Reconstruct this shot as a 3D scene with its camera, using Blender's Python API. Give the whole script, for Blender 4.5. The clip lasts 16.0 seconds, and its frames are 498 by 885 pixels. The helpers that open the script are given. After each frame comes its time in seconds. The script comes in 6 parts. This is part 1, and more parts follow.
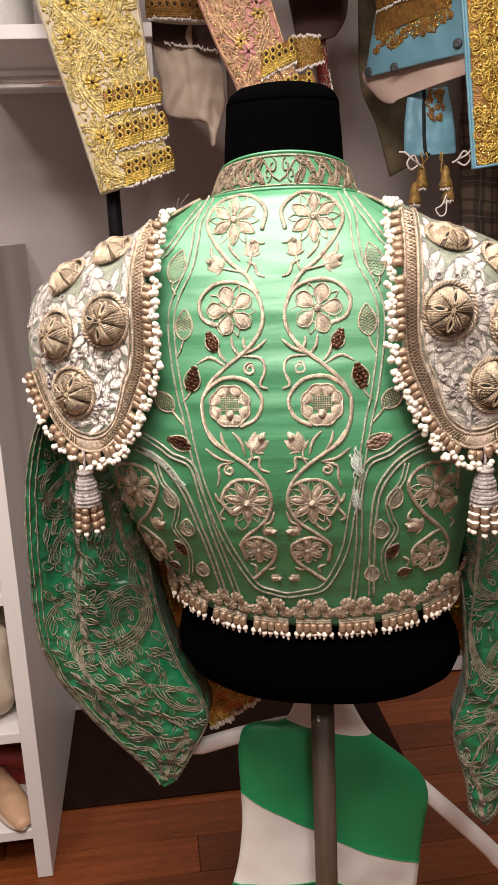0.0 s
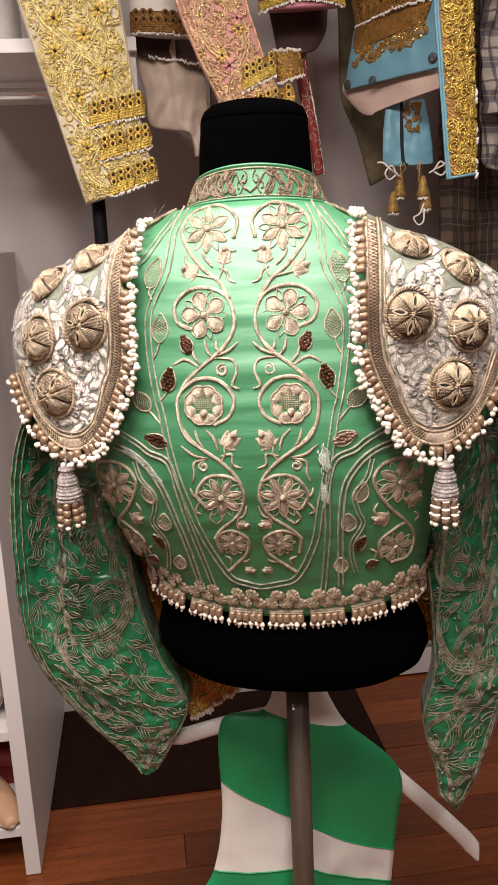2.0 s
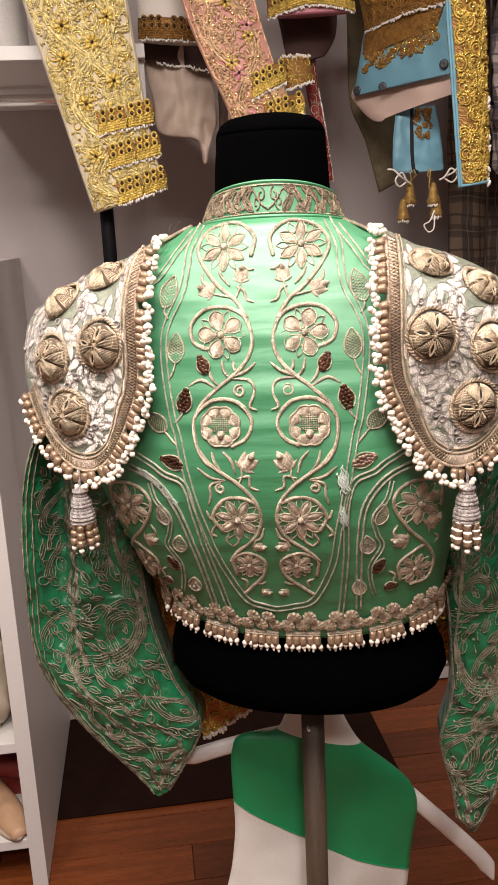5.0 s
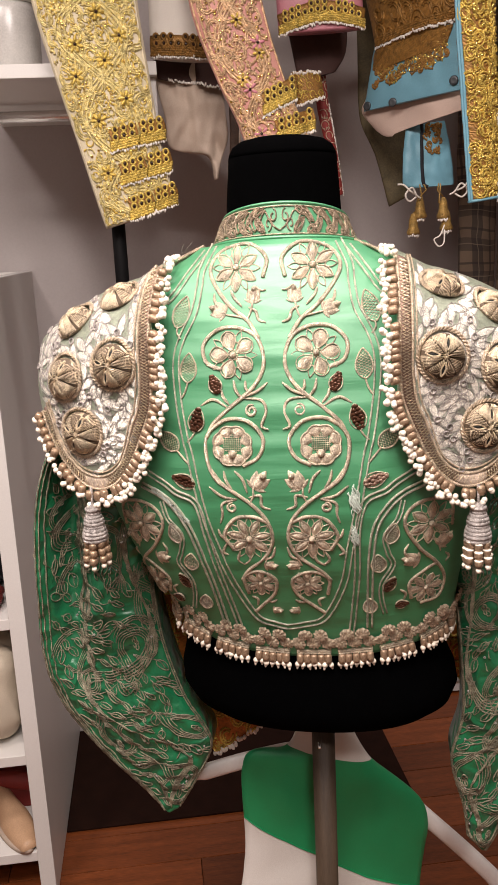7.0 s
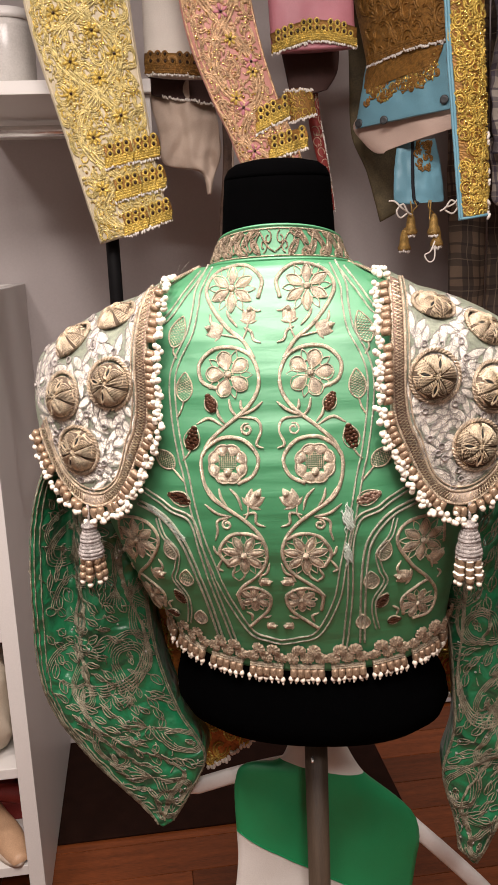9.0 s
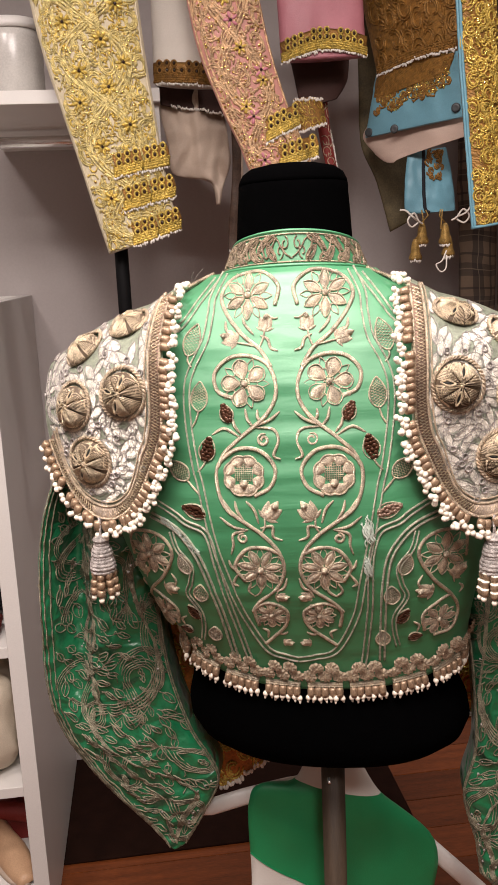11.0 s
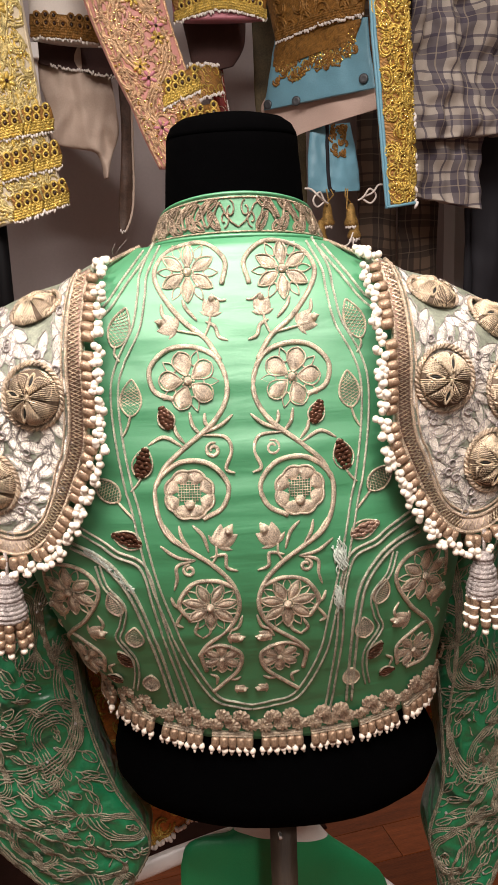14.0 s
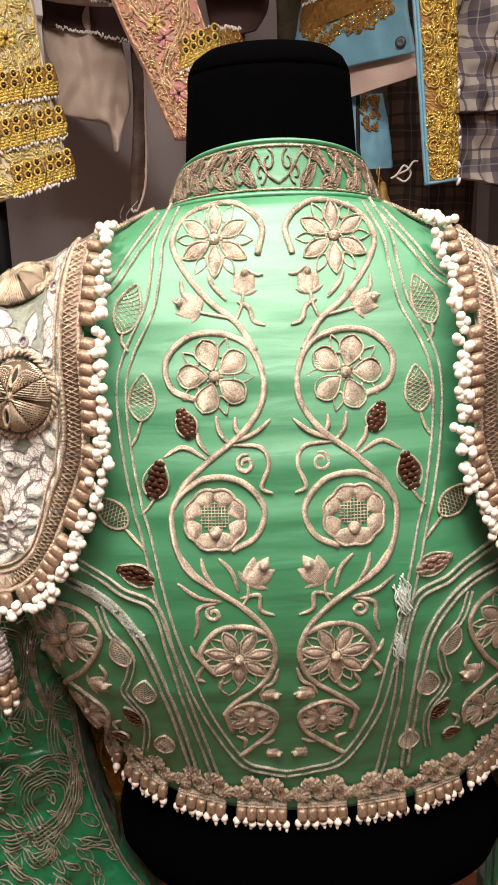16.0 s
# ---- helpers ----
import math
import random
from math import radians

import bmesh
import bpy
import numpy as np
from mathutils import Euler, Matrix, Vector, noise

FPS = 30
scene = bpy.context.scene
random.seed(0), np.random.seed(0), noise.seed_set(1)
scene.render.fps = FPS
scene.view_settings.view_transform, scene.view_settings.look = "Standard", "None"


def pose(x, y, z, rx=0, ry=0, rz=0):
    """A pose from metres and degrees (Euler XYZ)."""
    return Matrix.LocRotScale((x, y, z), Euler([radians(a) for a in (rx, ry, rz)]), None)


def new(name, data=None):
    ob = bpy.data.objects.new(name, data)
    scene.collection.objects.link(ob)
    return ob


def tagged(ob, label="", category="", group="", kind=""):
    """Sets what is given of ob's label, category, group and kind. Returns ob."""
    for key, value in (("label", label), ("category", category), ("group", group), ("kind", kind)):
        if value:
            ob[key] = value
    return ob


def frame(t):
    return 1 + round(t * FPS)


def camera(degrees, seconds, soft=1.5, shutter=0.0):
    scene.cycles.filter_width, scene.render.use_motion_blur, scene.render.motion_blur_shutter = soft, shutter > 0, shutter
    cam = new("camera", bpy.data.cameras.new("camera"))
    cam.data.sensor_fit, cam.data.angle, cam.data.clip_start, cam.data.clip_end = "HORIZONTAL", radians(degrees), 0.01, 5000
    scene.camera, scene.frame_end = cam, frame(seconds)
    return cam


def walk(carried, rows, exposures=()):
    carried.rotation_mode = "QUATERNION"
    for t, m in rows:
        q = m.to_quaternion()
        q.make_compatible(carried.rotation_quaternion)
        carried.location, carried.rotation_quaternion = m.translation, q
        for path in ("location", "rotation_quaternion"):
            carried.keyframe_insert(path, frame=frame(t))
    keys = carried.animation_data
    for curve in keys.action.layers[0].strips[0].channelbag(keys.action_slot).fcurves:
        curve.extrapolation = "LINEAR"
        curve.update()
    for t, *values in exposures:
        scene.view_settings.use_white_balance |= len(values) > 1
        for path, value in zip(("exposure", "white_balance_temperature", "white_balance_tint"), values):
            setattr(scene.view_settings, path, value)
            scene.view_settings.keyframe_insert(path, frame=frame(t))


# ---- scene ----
cam = camera(33.3, 16.0)
METRES, EYE, TILT, LEAN, TURN = 0.53, 1.45, -14.5, 2.5, -7.2
ROWS = [
    (0.0, 0.0, 0.0, 0.0, 0.0, 0.0, -0.0),
    (0.5, 0.0255, -0.0401, 0.0103, -0.49, 0.97, -0.17),
    (1.0, 0.0236, -0.0808, 0.0075, -0.63, 1.26, -0.17),
    (1.5, 0.0409, -0.0897, -0.0125, -0.52, 1.18, 0.02),
    (2.0, 0.0374, -0.0795, -0.0192, -0.51, 0.51, 0.16),
    (2.5, 0.0264, -0.0899, 0.0054, -0.67, 0.39, 0.12),
    (3.0, 0.012, -0.071, 0.0076, -1.03, 0.42, 0.1),
    (3.5, 0.0056, -0.0615, 0.0135, -0.85, 0.32, 0.05),
    (4.0, 0.009, -0.0555, 0.0172, -0.71, 0.24, 0.14),
    (6.5, 0.0059, -0.0527, 0.0409, 0.07, 0.99, 0.08),
    (7.0, 0.0027, -0.0599, 0.044, 0.22, 1.04, 0.1),
    (7.5, -0.0148, -0.0598, 0.0395, 0.38, 0.98, 0.24),
    (8.0, -0.013, -0.0581, 0.0416, -0.01, 0.89, 0.05),
    (8.5, -0.0059, -0.0724, 0.062, -0.62, 0.95, -0.06),
    (9.0, -0.0069, -0.083, 0.0613, -0.47, 1.65, 0.0),
    (11.5, -0.0504, 0.0078, 0.0578, -0.17, 2.58, 0.1),
    (12.0, -0.1144, 0.1158, 0.0491, -2.57, 2.54, 0.73),
    (12.5, -0.1206, 0.1679, 0.0806, -6.23, 2.09, 0.99),
    (13.0, -0.1172, 0.2068, 0.1082, -8.74, 1.94, 1.28),
    (13.5, -0.1219, 0.2364, 0.1086, -9.2, 1.8, 2.06),
    (14.0, -0.1432, 0.2526, 0.1043, -9.1, 1.68, 2.02),
    (14.5, -0.168, 0.2743, 0.1338, -9.27, 1.55, 2.01),
    (15.0, -0.1693, 0.3438, 0.1169, -9.05, 1.42, 1.92),
    (15.5, -0.1712, 0.4233, 0.1162, -8.77, 1.31, 1.52),
    (16.0, -0.1386, 0.5141, 0.1358, -8.43, 1.22, 1.53),
]
walk(cam, [(t, pose(0, 0, EYE, TILT, LEAN, TURN) @ pose(METRES * x, METRES * y, METRES * z, 90 + pitch, roll, yaw)) for t, x, y, z, yaw, pitch, roll in ROWS],
     exposures=[(0.0, -0.05), (8.5, -0.05), (9.2, -0.07), (11.5, -0.17), (12.0, -0.19), (12.6, -0.11), (14.5, -0.11), (16.0, -0.15)])

# ---- world and lamps ----
world = bpy.data.worlds.new("world")
scene.world = world
world.use_nodes = True
world.node_tree.nodes["Background"].inputs[0].default_value = (1.0, 0.86, 0.72, 1)
world.node_tree.nodes["Background"].inputs[1].default_value = 0.03


def unseen_lamp(x, y, size, watts):
    data = bpy.data.lights.new("unseen_lamp", "AREA")
    data.shape, data.size, data.energy, data.color = "DISK", size, watts, (0.99, 0.872, 0.825)
    ob = new("unseen_lamp", data)
    ob.matrix_world = pose(x, y, 2.56)
    return ob


unseen_lamp(-0.15, 0.02, 0.85, 66)
unseen_lamp(0.05, -1.05, 0.30, 25)
# two fill lights added to brighten the hanging clothes, not known lamps
unseen_lamp(0.85, 0.80, 0.22, 9)
unseen_lamp(-0.75, 0.80, 0.25, 17)


# ---- materials ----
def material(name, color, rough=0.6, metal=0.0, vary=0.25, scale=30.0, bump=0.2, fine=300.0, spec=0.5, sheen=0.0, stretch=(1, 1, 1), dist=0.002):
    """A surface with colour that varies at two scales and a fine relief."""
    m = bpy.data.materials.new(name)
    m.use_nodes = True
    n, l = m.node_tree.nodes, m.node_tree.links
    b = n["Principled BSDF"]
    b.inputs["Roughness"].default_value, b.inputs["Metallic"].default_value = rough, metal
    b.inputs["Specular IOR Level"].default_value = spec
    b.inputs["Sheen Weight"].default_value = sheen
    tc, mp = n.new("ShaderNodeTexCoord"), n.new("ShaderNodeMapping")
    mp.inputs["Scale"].default_value = stretch
    l.new(tc.outputs["Object"], mp.inputs["Vector"])
    big, small = n.new("ShaderNodeTexNoise"), n.new("ShaderNodeTexNoise")
    big.inputs["Scale"].default_value, small.inputs["Scale"].default_value = scale, fine
    big.inputs["Detail"].default_value, small.inputs["Detail"].default_value = 4, 3
    for t in (big, small):
        l.new(mp.outputs[0], t.inputs["Vector"])
    add = n.new("ShaderNodeMath")
    add.operation = "ADD"
    l.new(big.outputs["Fac"], add.inputs[0]), l.new(small.outputs["Fac"], add.inputs[1])
    ramp = n.new("ShaderNodeMapRange")
    ramp.inputs["From Min"].default_value, ramp.inputs["From Max"].default_value = 0.6, 1.4
    ramp.inputs["To Min"].default_value, ramp.inputs["To Max"].default_value = 1 - vary, 1 + vary
    l.new(add.outputs[0], ramp.inputs["Value"])
    mix = n.new("ShaderNodeVectorMath")
    mix.operation = "SCALE"
    mix.inputs[0].default_value = color[:3]
    l.new(ramp.outputs[0], mix.inputs["Scale"])
    l.new(mix.outputs[0], b.inputs["Base Color"])
    if bump:
        bp = n.new("ShaderNodeBump")
        bp.inputs["Strength"].default_value, bp.inputs["Distance"].default_value = bump, dist
        l.new(add.outputs[0], bp.inputs["Height"])
        l.new(bp.outputs[0], b.inputs["Normal"])
    return m


def thread(name, color, metal=0.5, rough=0.42, pitch=900.0):
    """Couched metal thread: fine twisted ridges over a soft sheen."""
    m = material(name, color, rough, metal, 0.75, 120, 0, 900)
    n, l = m.node_tree.nodes, m.node_tree.links
    w = n.new("ShaderNodeTexWave")
    w.bands_direction = "DIAGONAL"
    w.inputs["Scale"].default_value, w.inputs["Distortion"].default_value = pitch / 6.0, 6.0
    w.inputs["Detail"].default_value = 2
    l.new(n["Texture Coordinate"].outputs["Object"], w.inputs["Vector"])
    bp = n.new("ShaderNodeBump")
    bp.inputs["Strength"].default_value, bp.inputs["Distance"].default_value = 0.65, 0.0008
    l.new(w.outputs["Fac"], bp.inputs["Height"])
    l.new(bp.outputs[0], n["Principled BSDF"].inputs["Normal"])
    return m


satin = material("green_satin", (0.014, 0.196, 0.070), 0.57, 0, 0.12, 9, 0.04, 900, 1.0, 0.0, (0.5, 0.5, 2.2), 0.003)
nodes, links = satin.node_tree.nodes, satin.node_tree.links
crease, creased, mapped = nodes.new("ShaderNodeTexNoise"), nodes.new("ShaderNodeBump"), nodes.new("ShaderNodeMapping")
mapped.inputs["Scale"].default_value = (7, 7, 24)
crease.inputs["Scale"].default_value, crease.inputs["Detail"].default_value = 1.0, 2
creased.inputs["Strength"].default_value, creased.inputs["Distance"].default_value = 0.26, 0.006
links.new(nodes["Texture Coordinate"].outputs["Object"], mapped.inputs["Vector"])
links.new(mapped.outputs[0], crease.inputs["Vector"])
links.new(crease.outputs["Fac"], creased.inputs["Height"])
wrinkle, wrinkled, narrow = nodes.new("ShaderNodeTexNoise"), nodes.new("ShaderNodeBump"), nodes.new("ShaderNodeMapping")
narrow.inputs["Scale"].default_value = (13, 13, 78)
wrinkle.inputs["Scale"].default_value, wrinkle.inputs["Detail"].default_value, wrinkle.inputs["Distortion"].default_value = 1.0, 2.5, 0.5
wrinkled.inputs["Strength"].default_value, wrinkled.inputs["Distance"].default_value = 0.30, 0.0026
links.new(nodes["Texture Coordinate"].outputs["Object"], narrow.inputs["Vector"])
links.new(narrow.outputs[0], wrinkle.inputs["Vector"])
links.new(wrinkle.outputs["Fac"], wrinkled.inputs["Height"])
links.new(nodes["Bump"].outputs[0], wrinkled.inputs["Normal"])
links.new(wrinkled.outputs[0], creased.inputs["Normal"])
links.new(creased.outputs[0], nodes["Principled BSDF"].inputs["Normal"])
nodes["Principled BSDF"].inputs["IOR"].default_value = 1.80
nodes["Principled BSDF"].inputs["Specular Tint"].default_value = (0.76, 1.0, 0.82, 1)
nodes["Principled BSDF"].inputs["Coat Weight"].default_value = 0.35
nodes["Principled BSDF"].inputs["Coat IOR"].default_value = 1.56
nodes["Principled BSDF"].inputs["Coat Roughness"].default_value = 0.58
links.new(creased.outputs[0], nodes["Principled BSDF"].inputs["Coat Normal"])
# the jacket's satin for the sleeves, their shade put into a darker green
satin_shaded = material("green_satin_shaded", (0.006, 0.130, 0.049), 0.30, 0, 0.2, 22, 0.25, 90, 0.8, 0.05, (1, 1, 1), 0.006)
nodes, links = satin_shaded.node_tree.nodes, satin_shaded.node_tree.links
fold, folded = nodes.new("ShaderNodeTexNoise"), nodes.new("ShaderNodeBump")
fold.inputs["Scale"].default_value, fold.inputs["Detail"].default_value, fold.inputs["Distortion"].default_value = 26, 1.5, 0.8
folded.inputs["Strength"].default_value, folded.inputs["Distance"].default_value = 0.85, 0.020
links.new(nodes["Texture Coordinate"].outputs["Object"], fold.inputs["Vector"])
links.new(fold.outputs["Fac"], folded.inputs["Height"])
links.new(nodes["Bump"].outputs[0], folded.inputs["Normal"])
links.new(folded.outputs[0], nodes["Principled BSDF"].inputs["Normal"])
champagne = thread("champagne_thread", (0.61, 0.520, 0.395), 0.42, 0.40, 2900)
seam_thread = thread("pale_green_grey_cord", (0.50, 0.49, 0.385), 0.35, 0.42, 2900)
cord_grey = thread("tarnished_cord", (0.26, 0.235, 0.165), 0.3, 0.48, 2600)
old_gold = thread("old_gold_thread", (0.55, 0.445, 0.325), 0.45, 0.42, 2600)
silver_leaf = thread("silver_brocade", (0.80, 0.76, 0.67), 0.22, 0.30, 3200)
brocade = material("silver_green_brocade", (0.45, 0.49, 0.385), 0.42, 0.2, 0.35, 110, 0.35, 420, 0.5)
pearl = material("ivory_bead", (0.76, 0.69, 0.58), 0.30, 0, 0.10, 200, 0.05, 900, 0.6)
gold_bead = material("gold_bead", (0.31, 0.215, 0.140), 0.32, 0.4, 0.5, 240, 0.3, 900)
sequin = material("brown_sequin", (0.10, 0.045, 0.026), 0.22, 0.5, 0.6, 300, 0.2, 900)
dome_gold = thread("dome_gold_thread", (0.66, 0.545, 0.385), 0.45, 0.36, 3200)
# shade in the rosettes' grooves, put in as a darker colour
dome_groove_shade = material("dark_gold_groove_shade", (0.085, 0.055, 0.030), 0.6, 0.2, 0.3, 200, 0.3, 900)
braid_ground = material("brown_pink_ribbon", (0.27, 0.175, 0.13), 0.6, 0.1, 0.4, 90, 0.4, 700)
silver_tassel = thread("grey_silver_thread", (0.44, 0.40, 0.375), 0.4, 0.45, 3000)
jersey = material("black_jersey", (0.0007, 0.0007, 0.0008), 0.95, 0, 0.2, 60, 0.2, 1500, 0.012)
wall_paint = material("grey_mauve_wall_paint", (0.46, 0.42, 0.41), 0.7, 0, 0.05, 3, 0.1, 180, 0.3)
# walls out of view, made darker to keep bounced light off the satin
unseen_wall_dark = material("dark_taupe_unseen_wall", (0.20, 0.17, 0.155), 0.7, 0, 0.08, 3, 0.1, 180, 0.3)
ceiling_paint = material("white_ceiling_paint", (0.55, 0.53, 0.50), 0.8, 0, 0.04, 3, 0.1, 200, 0.3)
laminate = material("white_laminate", (0.70, 0.68, 0.65), 0.42, 0, 0.05, 5, 0.05, 400, 0.4)
chrome = material("satin_chrome", (0.88, 0.87, 0.85), 0.24, 0.85, 0.05, 40, 0.02, 400)
wood = material("red_brown_floor_wood", (0.155, 0.042, 0.012), 0.30, 0, 0.55, 6, 0.12, 60, 0.3, 0, (0.6, 9, 9))
nodes, links = wood.node_tree.nodes, wood.node_tree.links
info, tone, toned = nodes.new("ShaderNodeObjectInfo"), nodes.new("ShaderNodeMapRange"), nodes.new("ShaderNodeVectorMath")
tone.inputs["To Min"].default_value, tone.inputs["To Max"].default_value = 0.65, 1.35
toned.operation = "SCALE"
links.new(info.outputs["Random"], tone.inputs["Value"])
links.new(nodes["Principled BSDF"].inputs["Base Color"].links[0].from_socket, toned.inputs[0])
links.new(tone.outputs[0], toned.inputs["Scale"])
links.new(toned.outputs[0], nodes["Principled BSDF"].inputs["Base Color"])
pole_wood = material("grey_brown_pole_wood", (0.062, 0.042, 0.027), 0.5, 0, 0.35, 12, 0.3, 150, 0.4, 0, (9, 9, 0.6))
black_metal = material("black_metal", (0.004, 0.004, 0.0045), 0.6, 0.0, 0.2, 60, 0.1, 400, 0.15)
white_plastic = material("white_plastic", (0.86, 0.85, 0.82), 0.32, 0, 0.04, 20, 0.03, 300)
flag_green = material("green_lining_satin", (0.014, 0.29, 0.105), 0.42, 0, 0.15, 8, 0.25, 700, 0.6)
flag_white = material("white_lining_satin", (0.76, 0.735, 0.685), 0.5, 0, 0.1, 8, 0.25, 700, 0.4)


# ---- mesh helpers ----
BASE = {}


def part(name, bm, mat, parent=None, label="", smooth=True):
    """Links a bmesh as one mesh object under a thing or a part."""
    me = bpy.data.meshes.new(name)
    bmesh.ops.recalc_face_normals(bm, faces=bm.faces)
    bm.to_mesh(me)
    bm.free()
    if smooth:
        me.polygons.foreach_set("use_smooth", [True] * len(me.polygons))
    for one in (mat if isinstance(mat, (list, tuple)) else (mat,)):
        me.materials.append(one)
    ob = new(name, me)
    if parent:
        ob.parent = parent
        if parent.name in BASE:
            ob.location.z = -BASE[parent.name]
    if label:
        ob["label"] = label
    return ob


def clone(ob, name, parent, m):
    """Another object on the same mesh."""
    o = new(name, ob.data)
    o.parent, o.matrix_basis = parent, m
    return o


def thing(name, at, turn=0.0, base=0.0):
    ob = new(name)
    ob.location, ob.rotation_euler = (at[0], at[1], base), (0, 0, radians(turn))
    ob.empty_display_size = 0.05
    BASE[ob.name] = base
    return ob


def grid(bm, rows, closed=False, mat=0):
    """Faces over rows of points of equal length."""
    vs = [[bm.verts.new(p) for p in row] for row in rows]
    for r0, r1 in zip(vs, vs[1:]):
        k = len(r0)
        for i in range(k if closed else k - 1):
            f = bm.faces.new((r0[i], r0[(i + 1) % k], r1[(i + 1) % k], r1[i]))
            f.material_index = mat
    return vs


def cap(bm, ring):
    try:
        bm.faces.new(ring)
    except ValueError:
        pass


def box(bm, lo, hi, bevel=0.0, m=None):
    r = bmesh.ops.create_cube(bm, size=1)
    size = [h - l for l, h in zip(lo, hi)]
    mid = [(h + l) / 2 for l, h in zip(lo, hi)]
    for v in r["verts"]:
        v.co = Vector([c * s + o for c, s, o in zip(v.co, size, mid)])
        if m:
            v.co = m @ v.co
    if bevel:
        es = list({e for v in r["verts"] for e in v.link_edges})
        bmesh.ops.bevel(bm, geom=es, offset=bevel, segments=2, affect="EDGES", profile=0.5)
    return bm


def spline(points, steps=8):
    """A smooth line through the points (Catmull-Rom)."""
    p = [Vector(q) for q in points]
    if len(p) < 3:
        return [p[0].lerp(p[-1], i / steps) for i in range(steps + 1)]
    p = [2 * p[0] - p[1]] + p + [2 * p[-1] - p[-2]]
    out = []
    for a, b, c, d in zip(p, p[1:], p[2:], p[3:]):
        for i in range(steps):
            t = i / steps
            out.append(0.5 * ((2 * b) + (c - a) * t + (2 * a - 5 * b + 4 * c - d) * t * t + (3 * b - a - 3 * c + d) * t ** 3))
    return out + [p[-2]]


def sweep(bm, pts, normals, width, height, sides=6, taper=0.0, twist=0.0):
    """A raised cord along pts lying on a surface with these normals."""
    k, rows = len(pts), []
    for i, (p, n) in enumerate(zip(pts, normals)):
        t = (pts[min(i + 1, k - 1)] - pts[max(i - 1, 0)])
        if t.length < 1e-9:
            t = Vector((0, 0, 1))
        t.normalize()
        n = (n - t * n.dot(t)).normalized()
        s = t.cross(n)
        u = i / max(k - 1, 1)
        f = 1.0 - taper * (abs(2 * u - 1) ** 3 if taper < 0.95 else u)
        f *= 1 + twist * math.sin(i * 2.2)
        rows.append([p + s * (width / 2 * f * math.cos(2 * math.pi * j / sides)) + n * (height * f * math.sin(2 * math.pi * j / sides)) for j in range(sides)])
    vs = grid(bm, rows, True)
    cap(bm, vs[0]), cap(bm, vs[-1][::-1])


def tube(bm, pts, radius, sides=8):
    """A round tube; radius is a number or one for each point."""
    k, rows = len(pts), []
    pts = [Vector(p) for p in pts]
    up = Vector((0.13, 0.91, 0.37))
    for i, p in enumerate(pts):
        t = (pts[min(i + 1, k - 1)] - pts[max(i - 1, 0)]).normalized()
        s = t.cross(up).normalized()
        w = s.cross(t)
        r = radius[i] if isinstance(radius, (list, tuple)) else radius
        rows.append([p + (s * math.cos(2 * math.pi * j / sides) + w * math.sin(2 * math.pi * j / sides)) * r for j in range(sides)])
    vs = grid(bm, rows, True)
    cap(bm, vs[0]), cap(bm, vs[-1][::-1])


def lathe(bm, profile, sides=12, m=None):
    """A turned form from (radius, height) pairs about z."""
    rows = [[Vector((max(r, 1e-4) * math.cos(2 * math.pi * j / sides), max(r, 1e-4) * math.sin(2 * math.pi * j / sides), h)) for j in range(sides)] for r, h in profile]
    if m:
        rows = [[m @ p for p in row] for row in rows]
    vs = grid(bm, rows, True)
    cap(bm, vs[0]), cap(bm, vs[-1][::-1])


def ball(bm, at, r, m=None, seg=7):
    x = Matrix.Translation(at) @ Matrix.Diagonal((r, r, r, 1)) if m is None else m
    bmesh.ops.create_uvsphere(bm, u_segments=seg, v_segments=max(4, seg - 2), radius=1, matrix=x)


# ---- room ----
def slab(name, lo, hi, mat, label, bevel=0.0):
    bm = bmesh.new()
    box(bm, lo, hi, bevel)
    return tagged(part(name, bm, mat, None, "", False), label, name.split("_")[0], "", "structure")


WALL_Y = 2.387
slab("wall_north", (-1.7, WALL_Y, 0), (2.3, WALL_Y + 0.12, 2.62), wall_paint, "plain grey mauve painted wall behind the clothes")
slab("wall_south", (-1.7, -1.72, 0), (2.3, -1.6, 2.62), unseen_wall_dark, "plain wall out of view, dark taupe to cut bounced light")
slab("wall_west", (-1.82, -1.72, 0), (-1.7, WALL_Y + 0.12, 2.62), unseen_wall_dark, "plain side wall out of view, dark taupe to cut bounced light")
slab("wall_east", (2.3, -1.72, 0), (2.42, WALL_Y + 0.12, 2.62), unseen_wall_dark, "plain side wall out of view, dark taupe to cut bounced light")
slab("ceiling", (-1.82, -1.72, 2.6), (2.42, WALL_Y + 0.12, 2.72), ceiling_paint, "plain white painted ceiling")
floor = slab("floor", (-1.82, -1.72, -0.1), (2.42, WALL_Y + 0.12, -0.012), wood, "polished red brown wooden floor of long planks")


# ---- the jacket's forms ----
ZK = (0.90, 1.00, 1.03, 1.10, 1.15, 1.20, 1.25, 1.32, 1.38, 1.42, 1.45, 1.47, 1.49, 1.51, 1.56)
AK = (0.120, 0.150, 0.163, 0.180, 0.193, 0.205, 0.210, 0.212, 0.208, 0.190, 0.138, 0.098, 0.077, 0.068, 0.060)
YK = (-0.020, -0.044, -0.051, -0.077, -0.098, -0.112, -0.117, -0.110, -0.098, -0.085, -0.072, -0.062, -0.052, -0.044, -0.036)
BK = (0.060, 0.075, 0.080, 0.100, 0.115, 0.125, 0.130, 0.125, 0.120, 0.115, 0.100, 0.090, 0.080, 0.070, 0.060)
ZF = np.linspace(0.90, 1.56, 133)
def smooth(values):
    f = np.interp(ZF, ZK, values)
    for _ in range(6):
        f[1:-1] = (f[:-2] + 2 * f[1:-1] + f[2:]) / 4
    return f
